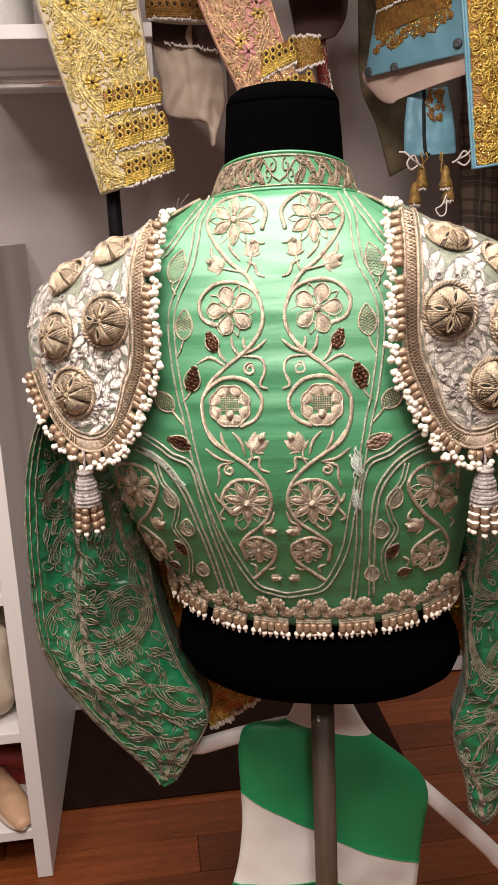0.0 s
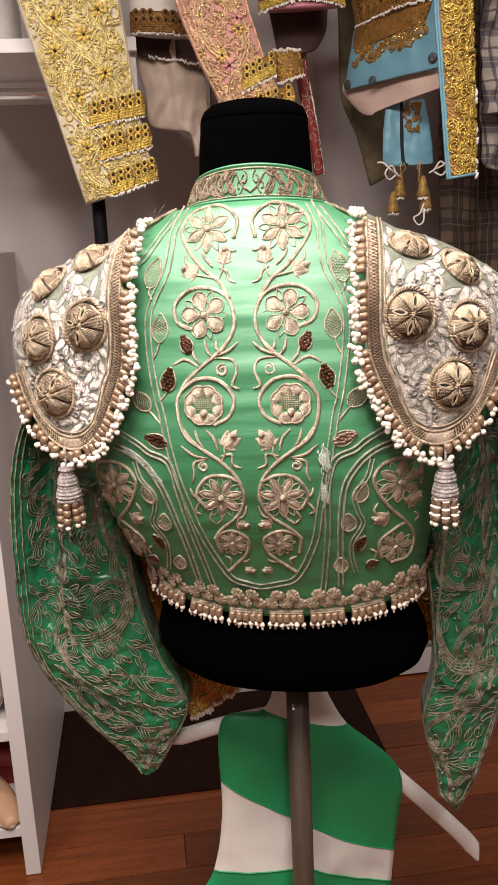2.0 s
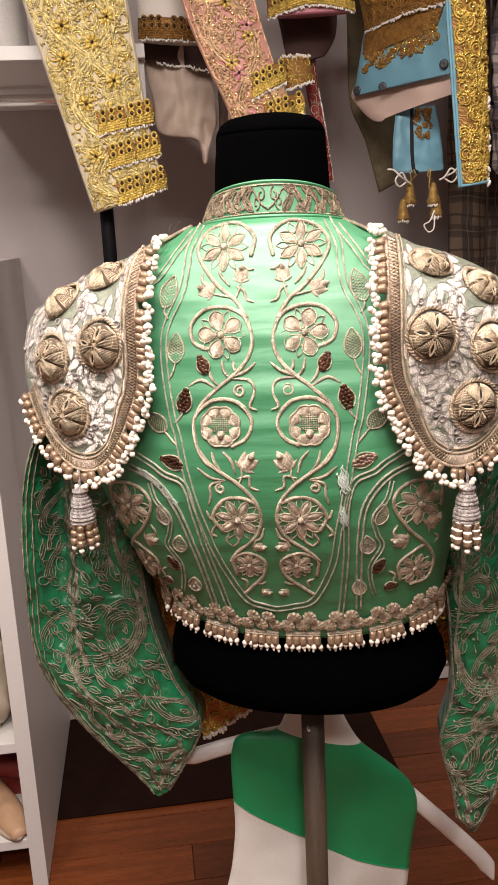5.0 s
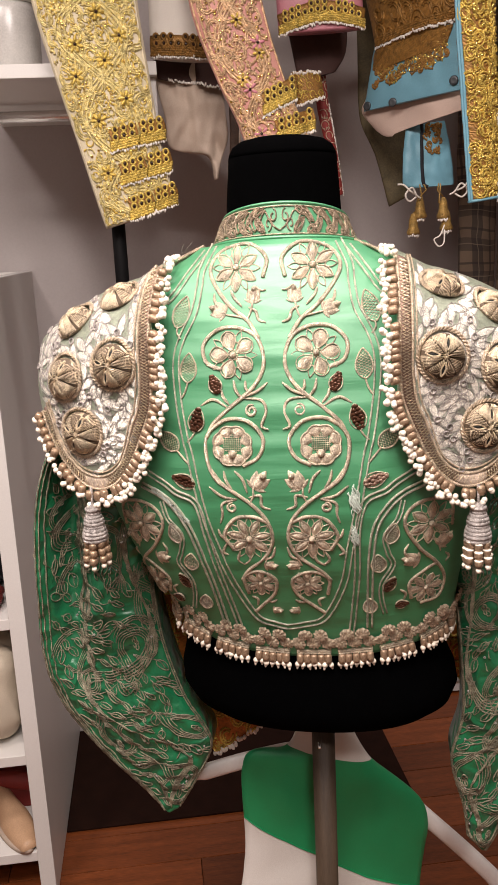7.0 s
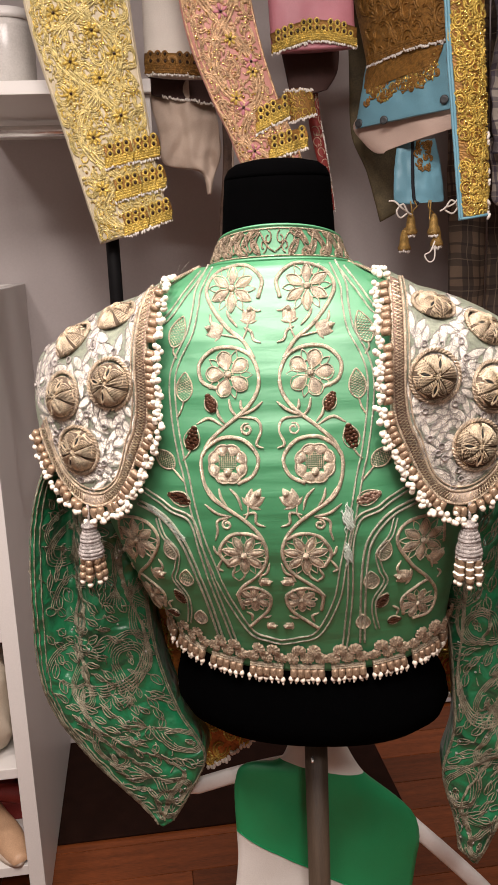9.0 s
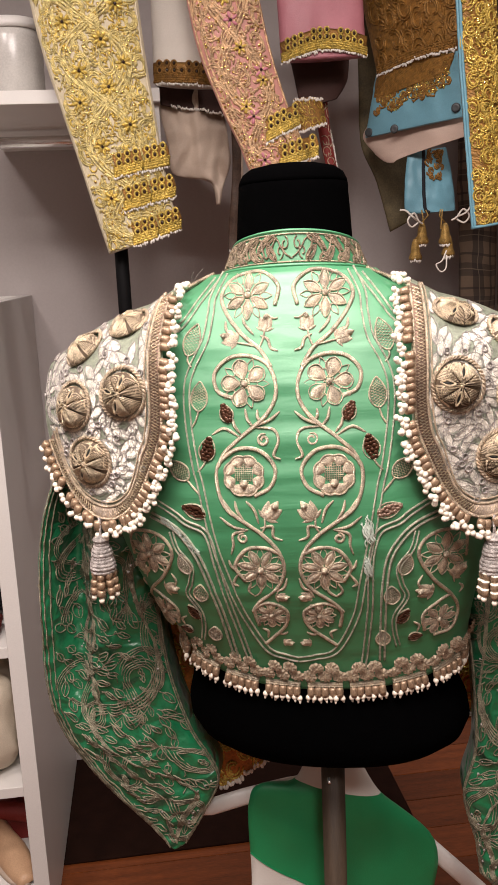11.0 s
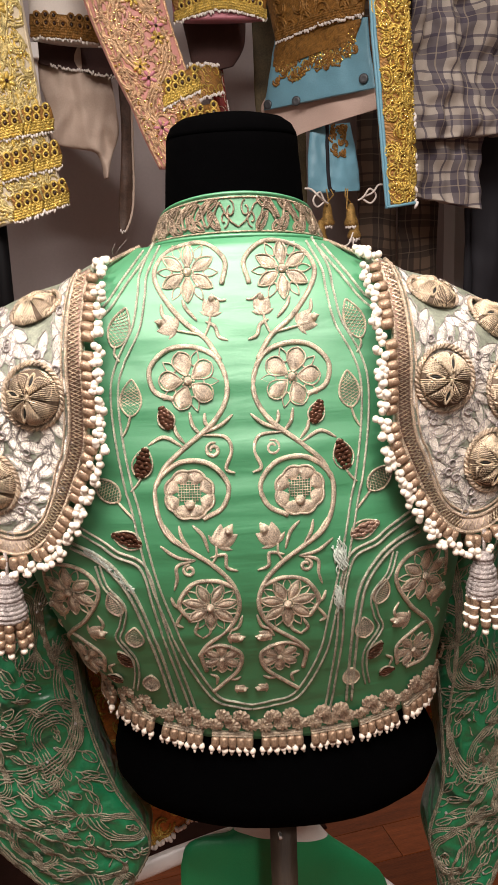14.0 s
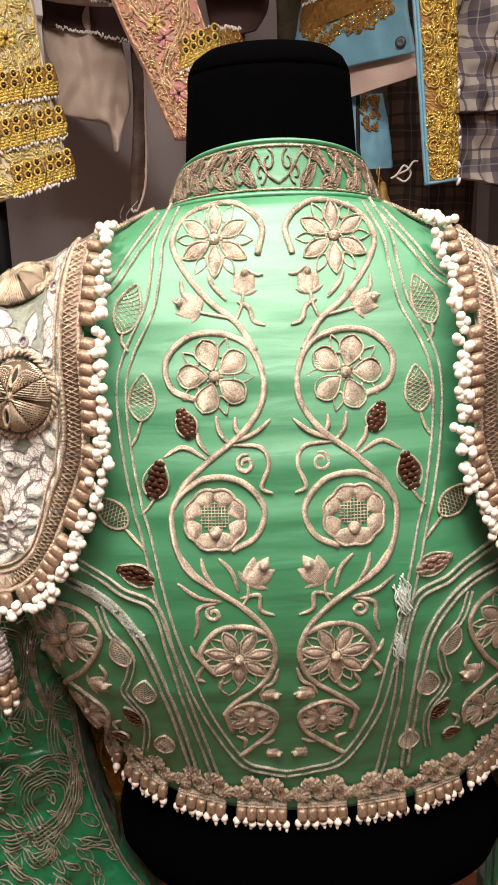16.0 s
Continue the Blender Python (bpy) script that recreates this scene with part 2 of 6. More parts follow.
AF, YF, BF = smooth(AK), smooth(YK), smooth(BK)
def section(z):
    return np.interp(z, ZF, AF), np.interp(z, ZF, YF), np.interp(z, ZF, BF)
def center_x(z):
    """The trunk leans a little to one side below the chest."""
    return 0.021 * max(0.0, min(1.0, (1.22 - z) / 0.17)) ** 1.3
def back_y(x, z):
    a, yb, b = section(z)
    q = min(abs(x - center_x(z)) / a, 1.0)
    return yb + b - b * (1 - q ** 2.4) ** (1 / 2.4)
def pad_y(x, z):
    ax = min(max(abs(x), 0.10), 0.2799)
    back = 0.025 - 0.135 * (1 - (ax / 0.28) ** 2.6) ** (1 / 2.6) - 0.012
    top = 1.468 - 0.25 * max(ax - 0.12, 0) - 2.3 * max(ax - 0.16, 0) ** 2 - 0.009 * min(1, max(0, ax - 0.125) / 0.03)
    d = max(0.0, min(1.0, (z - top + 0.09) / 0.09))
    return 0.025 + (back - 0.025) * math.sqrt(1 - d * d)



def at(field, x, z, off=0.0):
    """The point of a field at (x, z), raised along its normal, and that normal."""
    e = 0.002
    p = Vector((x, field(x, z), z))
    dx = Vector((2 * e, field(x + e, z) - field(x - e, z), 0))
    dz = Vector((0, field(x, z + e) - field(x, z - e), 2 * e))
    n = dx.cross(dz).normalized()
    if n.y > 0:
        n = -n
    return p + n * off, n


def hem_rise(x):
    """The hem climbs towards the sides."""
    d = x - center_x(1.03)
    return (0.030 if d < 0 else 0.020) * min(1.0, abs(d) / 0.16) ** 2.5


JACKET_AT, JACKET_TURN = (0.143, 0.876), -14.3


def trunk_rows(z0, z1, steps, grow, sides=72):
    rows = []
    for i in range(steps + 1):
        z = z0 + (z1 - z0) * i / steps
        a, yb, b = section(z)
        cx, cy = center_x(z), yb + b
        row = []
        for j in range(sides):
            w = 2 * math.pi * j / sides
            c, s = math.cos(w), math.sin(w)
            x = math.copysign(abs(c) ** (2 / 2.4), c) * (a + grow)
            y = math.copysign(abs(s) ** (2 / 2.4), s) * (b + grow)
            row.append(Vector((x + cx, cy + y, z)))
        rows.append(row)
    return rows


# mannequin: black trunk, neck, cap, wooden pole and foot
mannequin = tagged(thing("mannequin", JACKET_AT, JACKET_TURN, 0.0), "black jersey tailor's torso mannequin on a wooden pole", "mannequin")
bm = bmesh.new()
rows = trunk_rows(1.035, 1.45, 40, -0.010)
low = []
for z, a, b, y in ((0.896, 0.075, 0.045, 0.03), (0.898, 0.11, 0.068, 0.03), (0.906, 0.138, 0.084, 0.03), (0.922, 0.157, 0.092, 0.03), (0.948, 0.167, 0.094, 0.03), (0.975, 0.166, 0.088, 0.03), (1.005, 0.158, 0.082, 0.03)):
    z = 1.005 - 0.76 * (1.005 - z)
    low.append([Vector((0.028 * (1.2 - z) / 0.25 + math.copysign(abs(math.cos(w)) ** 0.9, math.cos(w)) * a, y + math.copysign(abs(math.sin(w)) ** 0.9, math.sin(w)) * b, z)) for w in (2 * math.pi * j / 72 for j in range(72))])
neck = []
for z, r, y in ((1.475, 0.064, 0.022), (1.515, 0.0615, 0.022), (1.54, 0.0600, 0.024), (1.557, 0.0585, 0.026), (1.567, 0.0582, 0.027), (1.5674, 0.0579, 0.027), (1.5679, 0.0581, 0.027)):
    neck.append([Vector((0.004 + r * math.cos(w), y + r * math.sin(w), z)) for w in (2 * math.pi * j / 72 for j in range(72))])
vs = grid(bm, low + rows + neck, True)
cap(bm, vs[0])
cap(bm, vs[-1][::-1])
part("torso", bm, jersey, mannequin)
bm = bmesh.new()
lathe(bm, ((0.0, 1.5680), (0.0580, 1.5680), (0.0572, 1.572), (0.0535, 1.579), (0.0455, 1.5845), (0.030, 1.5880), (0.0, 1.589)), 48, pose(0.004, 0.027, 0))
part("neck_cap", bm, jersey, mannequin)
bm = bmesh.new()
lathe(bm, ((0.0, 0.02), (0.0145, 0.02), (0.0145, 0.93), (0.0, 0.93)), 20, pose(0.03, 0.03, 0))
part("pole", bm, pole_wood, mannequin, "grey brown wooden pole")
bm = bmesh.new()
lathe(bm, ((0.0, 0.0), (0.16, 0.0), (0.16, 0.012), (0.15, 0.02), (0.03, 0.035), (0.0, 0.035)), 40, pose(0.03, 0.03, 0))
part("foot_plate", bm, pole_wood, mannequin)

# jacket: back, collar, shoulder pads, sleeves
jacket = tagged(thing("torero_jacket", JACKET_AT, JACKET_TURN, 1.0), "short green satin torero jacket with champagne embroidery on a mannequin", "jacket")
def collar_point(w, h, off=0.0):
    """Round the standing collar: w from the back, h from its seam to its edge."""
    x = 0.005 + (0.079 - 0.012 * h + off) * math.sin(w)
    y = 0.024 - (0.072 - 0.006 * h + off) * math.cos(w)
    z = 1.486 + 0.033 * h - (0.010 + 0.008 * h) * (1 - math.cos(w))
    return Vector((x, y, z))


bm = bmesh.new()
rows = trunk_rows(1.024, 1.478, 92, 0.0, 120)
for k in range(1, 5):
    q = k / 4
    ring = [collar_point(2 * math.pi * j / 120 + math.pi / 2, -0.05, 0.001) for j in range(120)]
    rows.append([p.lerp(r, q) for p, r in zip(rows[92], ring)])
for row in rows:
    for p in row:
        p.z += hem_rise(p.x) * max(0.0, 1 - (p.z - 1.024) / 0.09)
        p.y += 0.0016 * noise.noise((p.x * 11, 3, p.z * 55)) + 0.0011 * noise.noise((p.x * 20, 8, p.z * 120))
inner = trunk_rows(1.024, 1.44, 20, -0.004, 120)
for row in inner:
    for p in row:
        p.z += hem_rise(p.x) * max(0.0, 1 - (p.z - 1.024) / 0.09)
vs = grid(bm, rows, True)
wi = grid(bm, inner, True)
for j in range(120):
    bm.faces.new((vs[0][j], vs[0][(j + 1) % 120], wi[0][(j + 1) % 120], wi[0][j]))
body = part("jacket_body", bm, satin, jacket, "bright green satin back with quilted seams")


bm = bmesh.new()
ws = [radians(-150 + 300 * i / 60) for i in range(61)]
rows = [[collar_point(w, h, 0.0) for w in ws] for h in (0, 0.25, 0.5, 0.75, 0.97, 1.02)] + [[collar_point(w, h, -0.004) for w in ws] for h in (1.02, 0.9, 0.5, 0)]
grid(bm, rows)
collar = part("collar", bm, satin, jacket, "standing green satin collar")


def pad_top(x):
    ax = min(max(abs(x), 0.10), 0.28)
    return 1.468 - 0.25 * max(ax - 0.12, 0) - 2.3 * max(ax - 0.16, 0) ** 2 - 0.009 * min(1, max(0, ax - 0.125) / 0.03)


def pad_low(x):
    """The lower edge of the shoulder pad: a rounded point."""
    ax = abs(x)
    if ax < 0.19:
        q = (0.19 - ax) / 0.072
        return 1.236 + 0.10 * min(1, q) ** 2.2
    return 1.236 + 0.12 * min(1, (ax - 0.19) / 0.085) ** 2.0


def pad_rows(side, grow=0.0):
    rows = []
    for i in range(37):
        ax = 0.118 + (0.2775 - 0.118) * (1 - (1 - i / 36) ** 1.4)
        top, low = pad_top(ax), pad_low(ax)
        row = []
        for j in range(12):
            q = math.pi / 2 * j / 12
            row.append(Vector((side * ax, 0.025 + 0.09 * math.cos(q) * (1 - (ax / 0.28) ** 4), top - 0.09 + 0.09 * math.sin(q))))
        for j in range(30):
            q = 1 - (j / 29)
            z = low + (top - 0.0005 - low) * q
            row.append(Vector((side * ax, pad_y(ax, z) - grow, z)))
        rows.append(row)
    return rows


for side in (-1, 1):
    bm = bmesh.new()
    grid(bm, pad_rows(side))
    bmesh.ops.solidify(bm, geom=bm.faces[:], thickness=0.004)
    part("shoulder_pad", bm, brocade, jacket, "domed shoulder pad of silver leaf brocade")

SLEEVES = (
    (((-27.6, 127), (-19.9, 125)), ((-29.8, 122.6), (-18.9, 119.7)), ((-31.4, 116.2), (-17.6, 114.7)), ((-32.0, 107.3), (-17.4, 108.2)), ((-32.4, 98.8), (-16.6, 100.6)),
     ((-30.9, 91.7), (-14.4, 92.9)), ((-26.0, 84.4), (-11.3, 86.5)), ((-21.4, 79.5), (-13.4, 81.0)), ((-18.1, 75.5), (-16.4, 75.8))),
    (((28.0, 127), (21.0, 125)), ((29.3, 121.3), (19.8, 119.4)), ((30.3, 114.6), (18.8, 110.4)), ((30.5, 104.0), (19.7, 100.3)),
     ((29.8, 94.4), (20.1, 91.2)), ((28.2, 86.7), (18.8, 84.9)), ((25.5, 77.0), (20.4, 78.1)), ((23.2, 71.7), (21.0, 73.6))))


def sleeve_edge(side, u):
    """Outer and inner edge of a hanging sleeve at u from 0 (top) to 1 (tip)."""
    rows = SLEEVES[0 if side < 0 else 1]
    k = u * (len(rows) - 1)
    i = min(int(k), len(rows) - 2)
    f = k - i
    def cr(e, c):
        p = [rows[max(0, min(len(rows) - 1, i + d))][e][c] for d in (-1, 0, 1, 2)]
        return 0.5 * (2 * p[1] + (p[2] - p[0]) * f + (2 * p[0] - 5 * p[1] + 4 * p[2] - p[3]) * f * f + (3 * p[1] - p[0] - 3 * p[2] + p[3]) * f ** 3)
    return [Vector((cr(e, 0) / 100, 0, cr(e, 1) / 100)) for e in (0, 1)]


def sleeve_point(side, u, v, off=0.0):
    """v from 0 (outer edge) over the back to 1 (inner edge)."""
    o, i = sleeve_edge(side, u)
    p = o.lerp(i, 0.5 - 0.5 * math.cos(math.pi * v))
    thick = 0.030 * abs(math.sin(math.pi * v)) ** 0.7 * (1 - 0.8 * u ** 3)
    upper = max(0.0, min(1.0, (0.62 - u) / 0.25))
    thick += upper * (0.016 * math.exp(-((v - 0.14) / 0.08) ** 2) - 0.046 * math.exp(-((v - 0.36) / 0.10) ** 2))
    fold = 0.007 * noise.noise((p.x * 26 + 5 * side, 1.7, p.z * 17)) + 0.006 * noise.noise((p.x * 60, 4.1, p.z * 60)) + 0.003 * noise.noise((p.x * 130, 7.1, p.z * 130))
    return Vector((p.x, 0.03 - thick - off - fold * math.sin(math.pi * v), p.z))


sleeves = {}
for side in (-1, 1):
    bm = bmesh.new()
    rows = []
    for k in range(71):
        u = k / 70
        row = [sleeve_point(side, u, v / 28) for v in range(29)]
        row += [Vector((p.x, 0.066 + 0.012 * math.sin(math.pi * q / 28), p.z)) for q, p in list(enumerate(row))[-2:0:-1]]
        rows.append(row)
    vs = grid(bm, rows, True)
    cap(bm, vs[0]), cap(bm, vs[-1][::-1])
    sleeves[side] = part("sleeve", bm, satin_shaded, jacket, "empty hanging green satin sleeve covered in grey corded scrolls")

# ---- embroidery on the jacket ----
def lay(points, field, off, mirror=1, steps=8, gap=0.0):
    """A smooth line in centimetres laid on a field; gap shifts it sideways. Returns points and normals."""
    if mirror < 0 and field is back_y:
        points = [(x - (2.4 * max(0.0, min(1.0, (119 - z) / 13)) * min(1.0, -x / 8) if x < 0 else 0.0), z) for x, z in points]
    line = spline([(x * mirror / 100, z / 100, 0) for x, z in points], steps)
    pts, nrm = [], []
    for i, q in enumerate(line):
        d = (line[min(i + 1, len(line) - 1)] - line[max(i - 1, 0)])
        d = d.normalized() if d.length > 0 else Vector((1, 0, 0))
        p, n = at(field, q.x - d.y * gap * mirror, q.y + d.x * gap * mirror, off)
        pts.append(p), nrm.append(n)
    return pts, nrm


def cord(name, points, field=back_y, width=0.0036, height=0.0016, mat=None, parent=None, gaps=(0.0,), sides=(1, -1), steps=8, taper=0.0, twist=0.0):
    for m in sides:
        bm = bmesh.new()
        for gap in gaps:
            p, n = lay(points, field, 0.0005, m, steps, gap)
            sweep(bm, p, n, width, height, 6, taper, twist)
        part(name, bm, mat or champagne, parent or body)


def patch(bm, field, x, z, ang, length, width, height, blunt=1.0, m=1, rim=0.0, rows=8, cols=6, vein=0.0, full=0.8):
    """A raised leaf form that starts at (x, z) in metres and runs along ang."""
    ca, sa = math.cos(ang), math.sin(ang)
    out = []
    for i in range(rows + 1):
        s = i / rows
        w = width / 2 * max(0.03, math.sin(math.pi * s ** blunt)) ** full
        row = []
        for j in range(cols + 1):
            c = 2 * j / cols - 1
            px, pz = x + ca * length * s - sa * w * c, z + sa * length * s + ca * w * c
            h = height * (1 - c * c) ** 0.5 * math.sin(math.pi * min(max(s, 0.06), 0.94)) ** 0.4
            if vein:
                h *= 1 - vein * math.exp(-(c / 0.18) ** 2) - 0.25 * vein * (i % 2)
            if rim:
                h += rim * max(0, abs(c) - 0.6) * 2.5 - rim * 0.4
            p, _ = at(field, px * m, pz, h - 0.0003)
            row.append(p)
        out.append(row)
    grid(bm, out)


def flower(x, z, r, petals, blunt=1.0, turn=0.0, field=back_y, sides=(1, -1), fat=0.52):
    for m in sides:
        bm = bmesh.new()
        p, n = at(field, x * m / 100, z / 100, 0.0015)
        ball(bm, p, r * 0.0016, None, 8)
        for k in range(10):
            w = 2 * math.pi * k / 10
            ball(bm, at(field, x * m / 100 + math.cos(w) * r * 0.0021, z / 100 + math.sin(w) * r * 0.0021, 0.001)[0], r * 0.0005, None, 5)
        ob = part("flower", bm, champagne, jacket, "raised champagne thread flower")
        for k in range(petals):
            w = 2 * math.pi * k / petals + turn
            bm = bmesh.new()
            x0, z0 = x / 100 + math.cos(w) * r * 0.0018, z / 100 + math.sin(w) * r * 0.0018
            tip = math.log(0.5) / math.log(1 - 0.5 ** (1 / blunt))
            patch(bm, field, x0, z0, w, r * 0.0083, r * 0.0100 * fat * 4.6 / petals, 0.0024, tip, m, 0.0, 9, 6, 0.0, 0.8 if blunt > 0.9 else 0.6)
            pts, nr = [], []
            ca, sa = math.cos(w), math.sin(w)
            for i in range(25):
                s = abs(1 - i / 12)
                e = 1 if i < 12 else -1
                hw = r * 0.0050 * fat * 4.6 / petals * 1.12 * max(0.0, math.sin(math.pi * (1 - min(s, 1.0)) ** tip)) ** (0.8 if blunt > 0.9 else 0.6) * e
                q, nn = at(field, (x0 + ca * r * 0.0088 * (1 - s) - sa * hw * 1.0) * m, z0 + sa * r * 0.0088 * (1 - s) + ca * hw, 0.0006)
                pts.append(q), nr.append(nn)
            sweep(bm, pts, nr, 0.0013, 0.0012, 5)
            part("petal", bm, champagne, ob)
        # thin curled sepals that show between the petals
        for k in range(petals):
            w = 2 * math.pi * (k + 0.5) / petals + turn
            bm = bmesh.new()
            for e in (1, -1):
                pts, nr = [], []
                for i in range(9):
                    s = i / 8
                    d, b = r * (0.0055 + 0.0056 * s), r * 0.0014 * math.sin(math.pi * s ** 0.8) * e
                    q, nn = at(field, (x / 100 + math.cos(w) * d - math.sin(w) * b) * m, z / 100 + math.sin(w) * d + math.cos(w) * b, 0.0004)
                    pts.append(q), nr.append(nn)
                sweep(bm, pts, nr, 0.0011, 0.0009, 5)
            part("sepal", bm, champagne, ob)


def mesh_leaf(x, z, ang, length, width, field=back_y, sides=(1, -1)):
    """An outlined leaf filled with a net of fine thread."""
    a = radians(ang)
    ca, sa = math.cos(a), math.sin(a)
    for m in sides:
        bm = bmesh.new()
        def at_leaf(s, c, off):
            w = width / 200 * max(0.0, math.sin(math.pi * s ** 0.8)) ** 0.8 * c
            return at(field, (x / 100 + ca * length / 100 * (s - 0.5) - sa * w) * m, z / 100 + sa * length / 100 * (s - 0.5) + ca * w, off)
        edge = [at_leaf(i / 36, 1, 0.0006) for i in range(37)] + [at_leaf(1 - i / 36, -1, 0.0006) for i in range(1, 37)]
        sweep(bm, [e[0] for e in edge], [e[1] for e in edge], 0.0017, 0.0013, 5, 0, 0.25)
        for k in range(9):
            for d in (-1, 1):
                line = [at_leaf(min(1, max(0, 0.1 + 0.09 * k + 0.14 * c * d)), c, 0.0004) for c in (-0.95, -0.5, 0, 0.5, 0.95)]
                sweep(bm, [e[0] for e in line], [e[1] for e in line], 0.0006, 0.0006, 4)
        part("leaf", bm, champagne, jacket, "outlined leaf filled with gold net")


def pine_cone(x, z, ang, length, width, field=back_y, sides=(1, -1), mat=None, label="pine cone of dark brown sequins"):
    a = radians(ang)
    ca, sa = math.cos(a), math.sin(a)
    for m in sides:
        bm = bmesh.new()
        patch(bm, field, x / 100 - ca * length / 200, z / 100 - sa * length / 200, a, length / 100, width / 100, 0.0008, 0.8, m)
        for i in range(7):
            s = 0.10 + 0.8 * i / 6
            w = width / 200 * math.sin(math.pi * s ** 0.8) ** 0.8
            k = 2 + (1 if 1 <= i <= 5 else 0) - (i % 2)
            for j in range(max(k, 1)):
                c = (2 * (j + 0.5) / k - 1) * 0.85
                px, pz = x / 100 + ca * length / 100 * (s - 0.5) - sa * w * c, z / 100 + sa * length / 100 * (s - 0.5) + ca * w * c
                p, n = at(field, px * m, pz, 0.0014)
                lathe(bm, ((0.0, 0.0), (0.0025, 0.0), (0.0023, 0.0006), (0.0, 0.0008)), 8, Matrix.Translation(p) @ n.to_track_quat("Z", "Y").to_matrix().to_4x4() @ pose(0, 0, 0, 24, 0, 0))
        cone = part("pine_cone", bm, mat or sequin, jacket, label)
        bm = bmesh.new()
        e = [(x + ca * length * (s - 0.5) - sa * c * width / 2 * math.sin(math.pi * s ** 0.8) ** 0.8 * 1.1, z + sa * length * (s - 0.5) + ca * c * width / 2 * math.sin(math.pi * s ** 0.8) ** 0.8 * 1.1) for s, c in [(i / 10, 1) for i in range(11)] + [(1 - i / 10, -1) for i in range(1, 11)]]
        p, n = lay(e, field, 0.0004, m, 3)
        sweep(bm, p, n, 0.0014, 0.0011, 5)
        o = part("outline", bm, champagne, cone)


def bud(x, z, ang, size, field=back_y, sides=(1, -1)):
    """A tulip bud of three petals on a short calyx."""
    a = radians(ang)
    for m in sides:
        bm = bmesh.new()
        for d, l, w in ((-0.42, 0.85, 0.5), (0.42, 0.85, 0.5), (0, 1.0, 0.55)):
            patch(bm, field, x / 100, z / 100, a + d, size / 100 * l, size / 100 * w, 0.0023 if d == 0 else 0.0016, 0.8, m)
        ball(bm, at(field, (x / 100 + math.cos(a) * size * 0.0075) * m, z / 100 + math.sin(a) * size * 0.0075, 0.002)[0], size * 0.0016, None, 6)
        patch(bm, field, x / 100, z / 100, a + 1.2, size * 0.0055, size * 0.002, 0.0012, 0.9, m)
        patch(bm, field, x / 100, z / 100, a - 1.2, size * 0.0055, size * 0.002, 0.0012, 0.9, m)
        part("bud", bm, champagne, jacket, "raised champagne thread flower bud")


def peony(x, z, r):
    for m in (1, -1):
        bm = bmesh.new()
        pts, nr = [], []
        for i in range(97):
            w = 2 * math.pi * i / 96
            rr = r / 100 * (1.0 + 0.09 * abs(math.sin(4 * w)) - 0.05)
            p, n = at(back_y, x * m / 100 + rr * math.cos(w), z / 100 + rr * math.sin(w), 0.0008)
            pts.append(p), nr.append(n)
        sweep(bm, pts, nr, 0.0022, 0.0016, 5)
        head = part("peony", bm, champagne, jacket, "round champagne flower with a netted green heart")
        for k in range(8):
            bm = bmesh.new()
            w = 2 * math.pi * (k + 0.5) / 8
            patch(bm, back_y, x / 100 + math.cos(w) * r * 0.0102, z / 100 + math.sin(w) * r * 0.0102, w + math.pi, r * 0.0056, r * 0.0086, 0.0026, 0.7, m)
            part("petal", bm, champagne, head)
        bm = bmesh.new()
        h = r * 0.0050
        for k in range(-4, 5):
            c = k / 4.6
            half = math.sqrt(1 - c * c) * h
            for d in (0, 1):
                line = [at(back_y, (x / 100 + (h * c if d else half * e)) * m, z / 100 + (half * e if d else h * c) + 0.002, 0.0008) for e in (-1, -0.4, 0.2, 1)]
                sweep(bm, [q[0] for q in line], [q[1] for q in line], 0.0006, 0.0007, 4)
        ball(bm, at(back_y, x * m / 100, z / 100 - 0.008, 0.0015)[0], 0.0042, None, 8)
        part("net", bm, champagne, head)


# vines, from collar to hem
V = dict(width=0.0042, height=0.0016, twist=0.05)
cord("vine", [(-1.1, 144.7), (-0.8, 146.6), (-2.6, 148.0), (-5.3, 147.4), (-6.5, 145.8), (-5.9, 144.0), (-4.3, 142.0), (-2.6, 140.6), (-1.5, 138.9)], parent=jacket, **V)
cord("vine", [(-5.3, 136.0), (-6.8, 136.7), (-7.1, 138.4), (-5.7, 139.8), (-3.7, 140.0), (-1.9, 139.2), (-1.1, 137.5), (-1.2, 135.8), (-2.3, 134.1), (-4.4, 132.4), (-6.2, 130.8), (-7.0, 129.3)], parent=jacket, **V)
cord("vine", [(-3.4, 126.5), (-1.8, 127.4), (-1.3, 129.2), (-2.7, 130.9), (-5.0, 131.1), (-6.9, 129.6), (-7.1, 127.4), (-6.3, 125.2), (-4.4, 123.7), (-2.7, 122.4), (-1.3, 120.7), (-0.8, 118.6), (-1.6, 116.5), (-3.6, 114.6), (-4.4, 113.3)], parent=jacket, **V)
cord("vine", [(-4.9, 117.2), (-5.8, 118.9), (-4.6, 120.8), (-2.8, 121.1), (-1.3, 120.5)], parent=jacket, **V)
cord("vine", [(-3.9, 111.4), (-4.2, 113.5), (-2.7, 114.5), (-0.9, 113.5), (-1.1, 111.5), (-2.5, 109.8), (-3.4, 108.8)], parent=jacket, **V)
def curl(x, z, r, start, sweep_by):
    """A tendril that winds into itself."""
    return [(x + r * (1 - 0.72 * i / 12) * math.cos(radians(start + sweep_by * i / 12)), z + r * (1 - 0.72 * i / 12) * math.sin(radians(start + sweep_by * i / 12))) for i in range(13)]


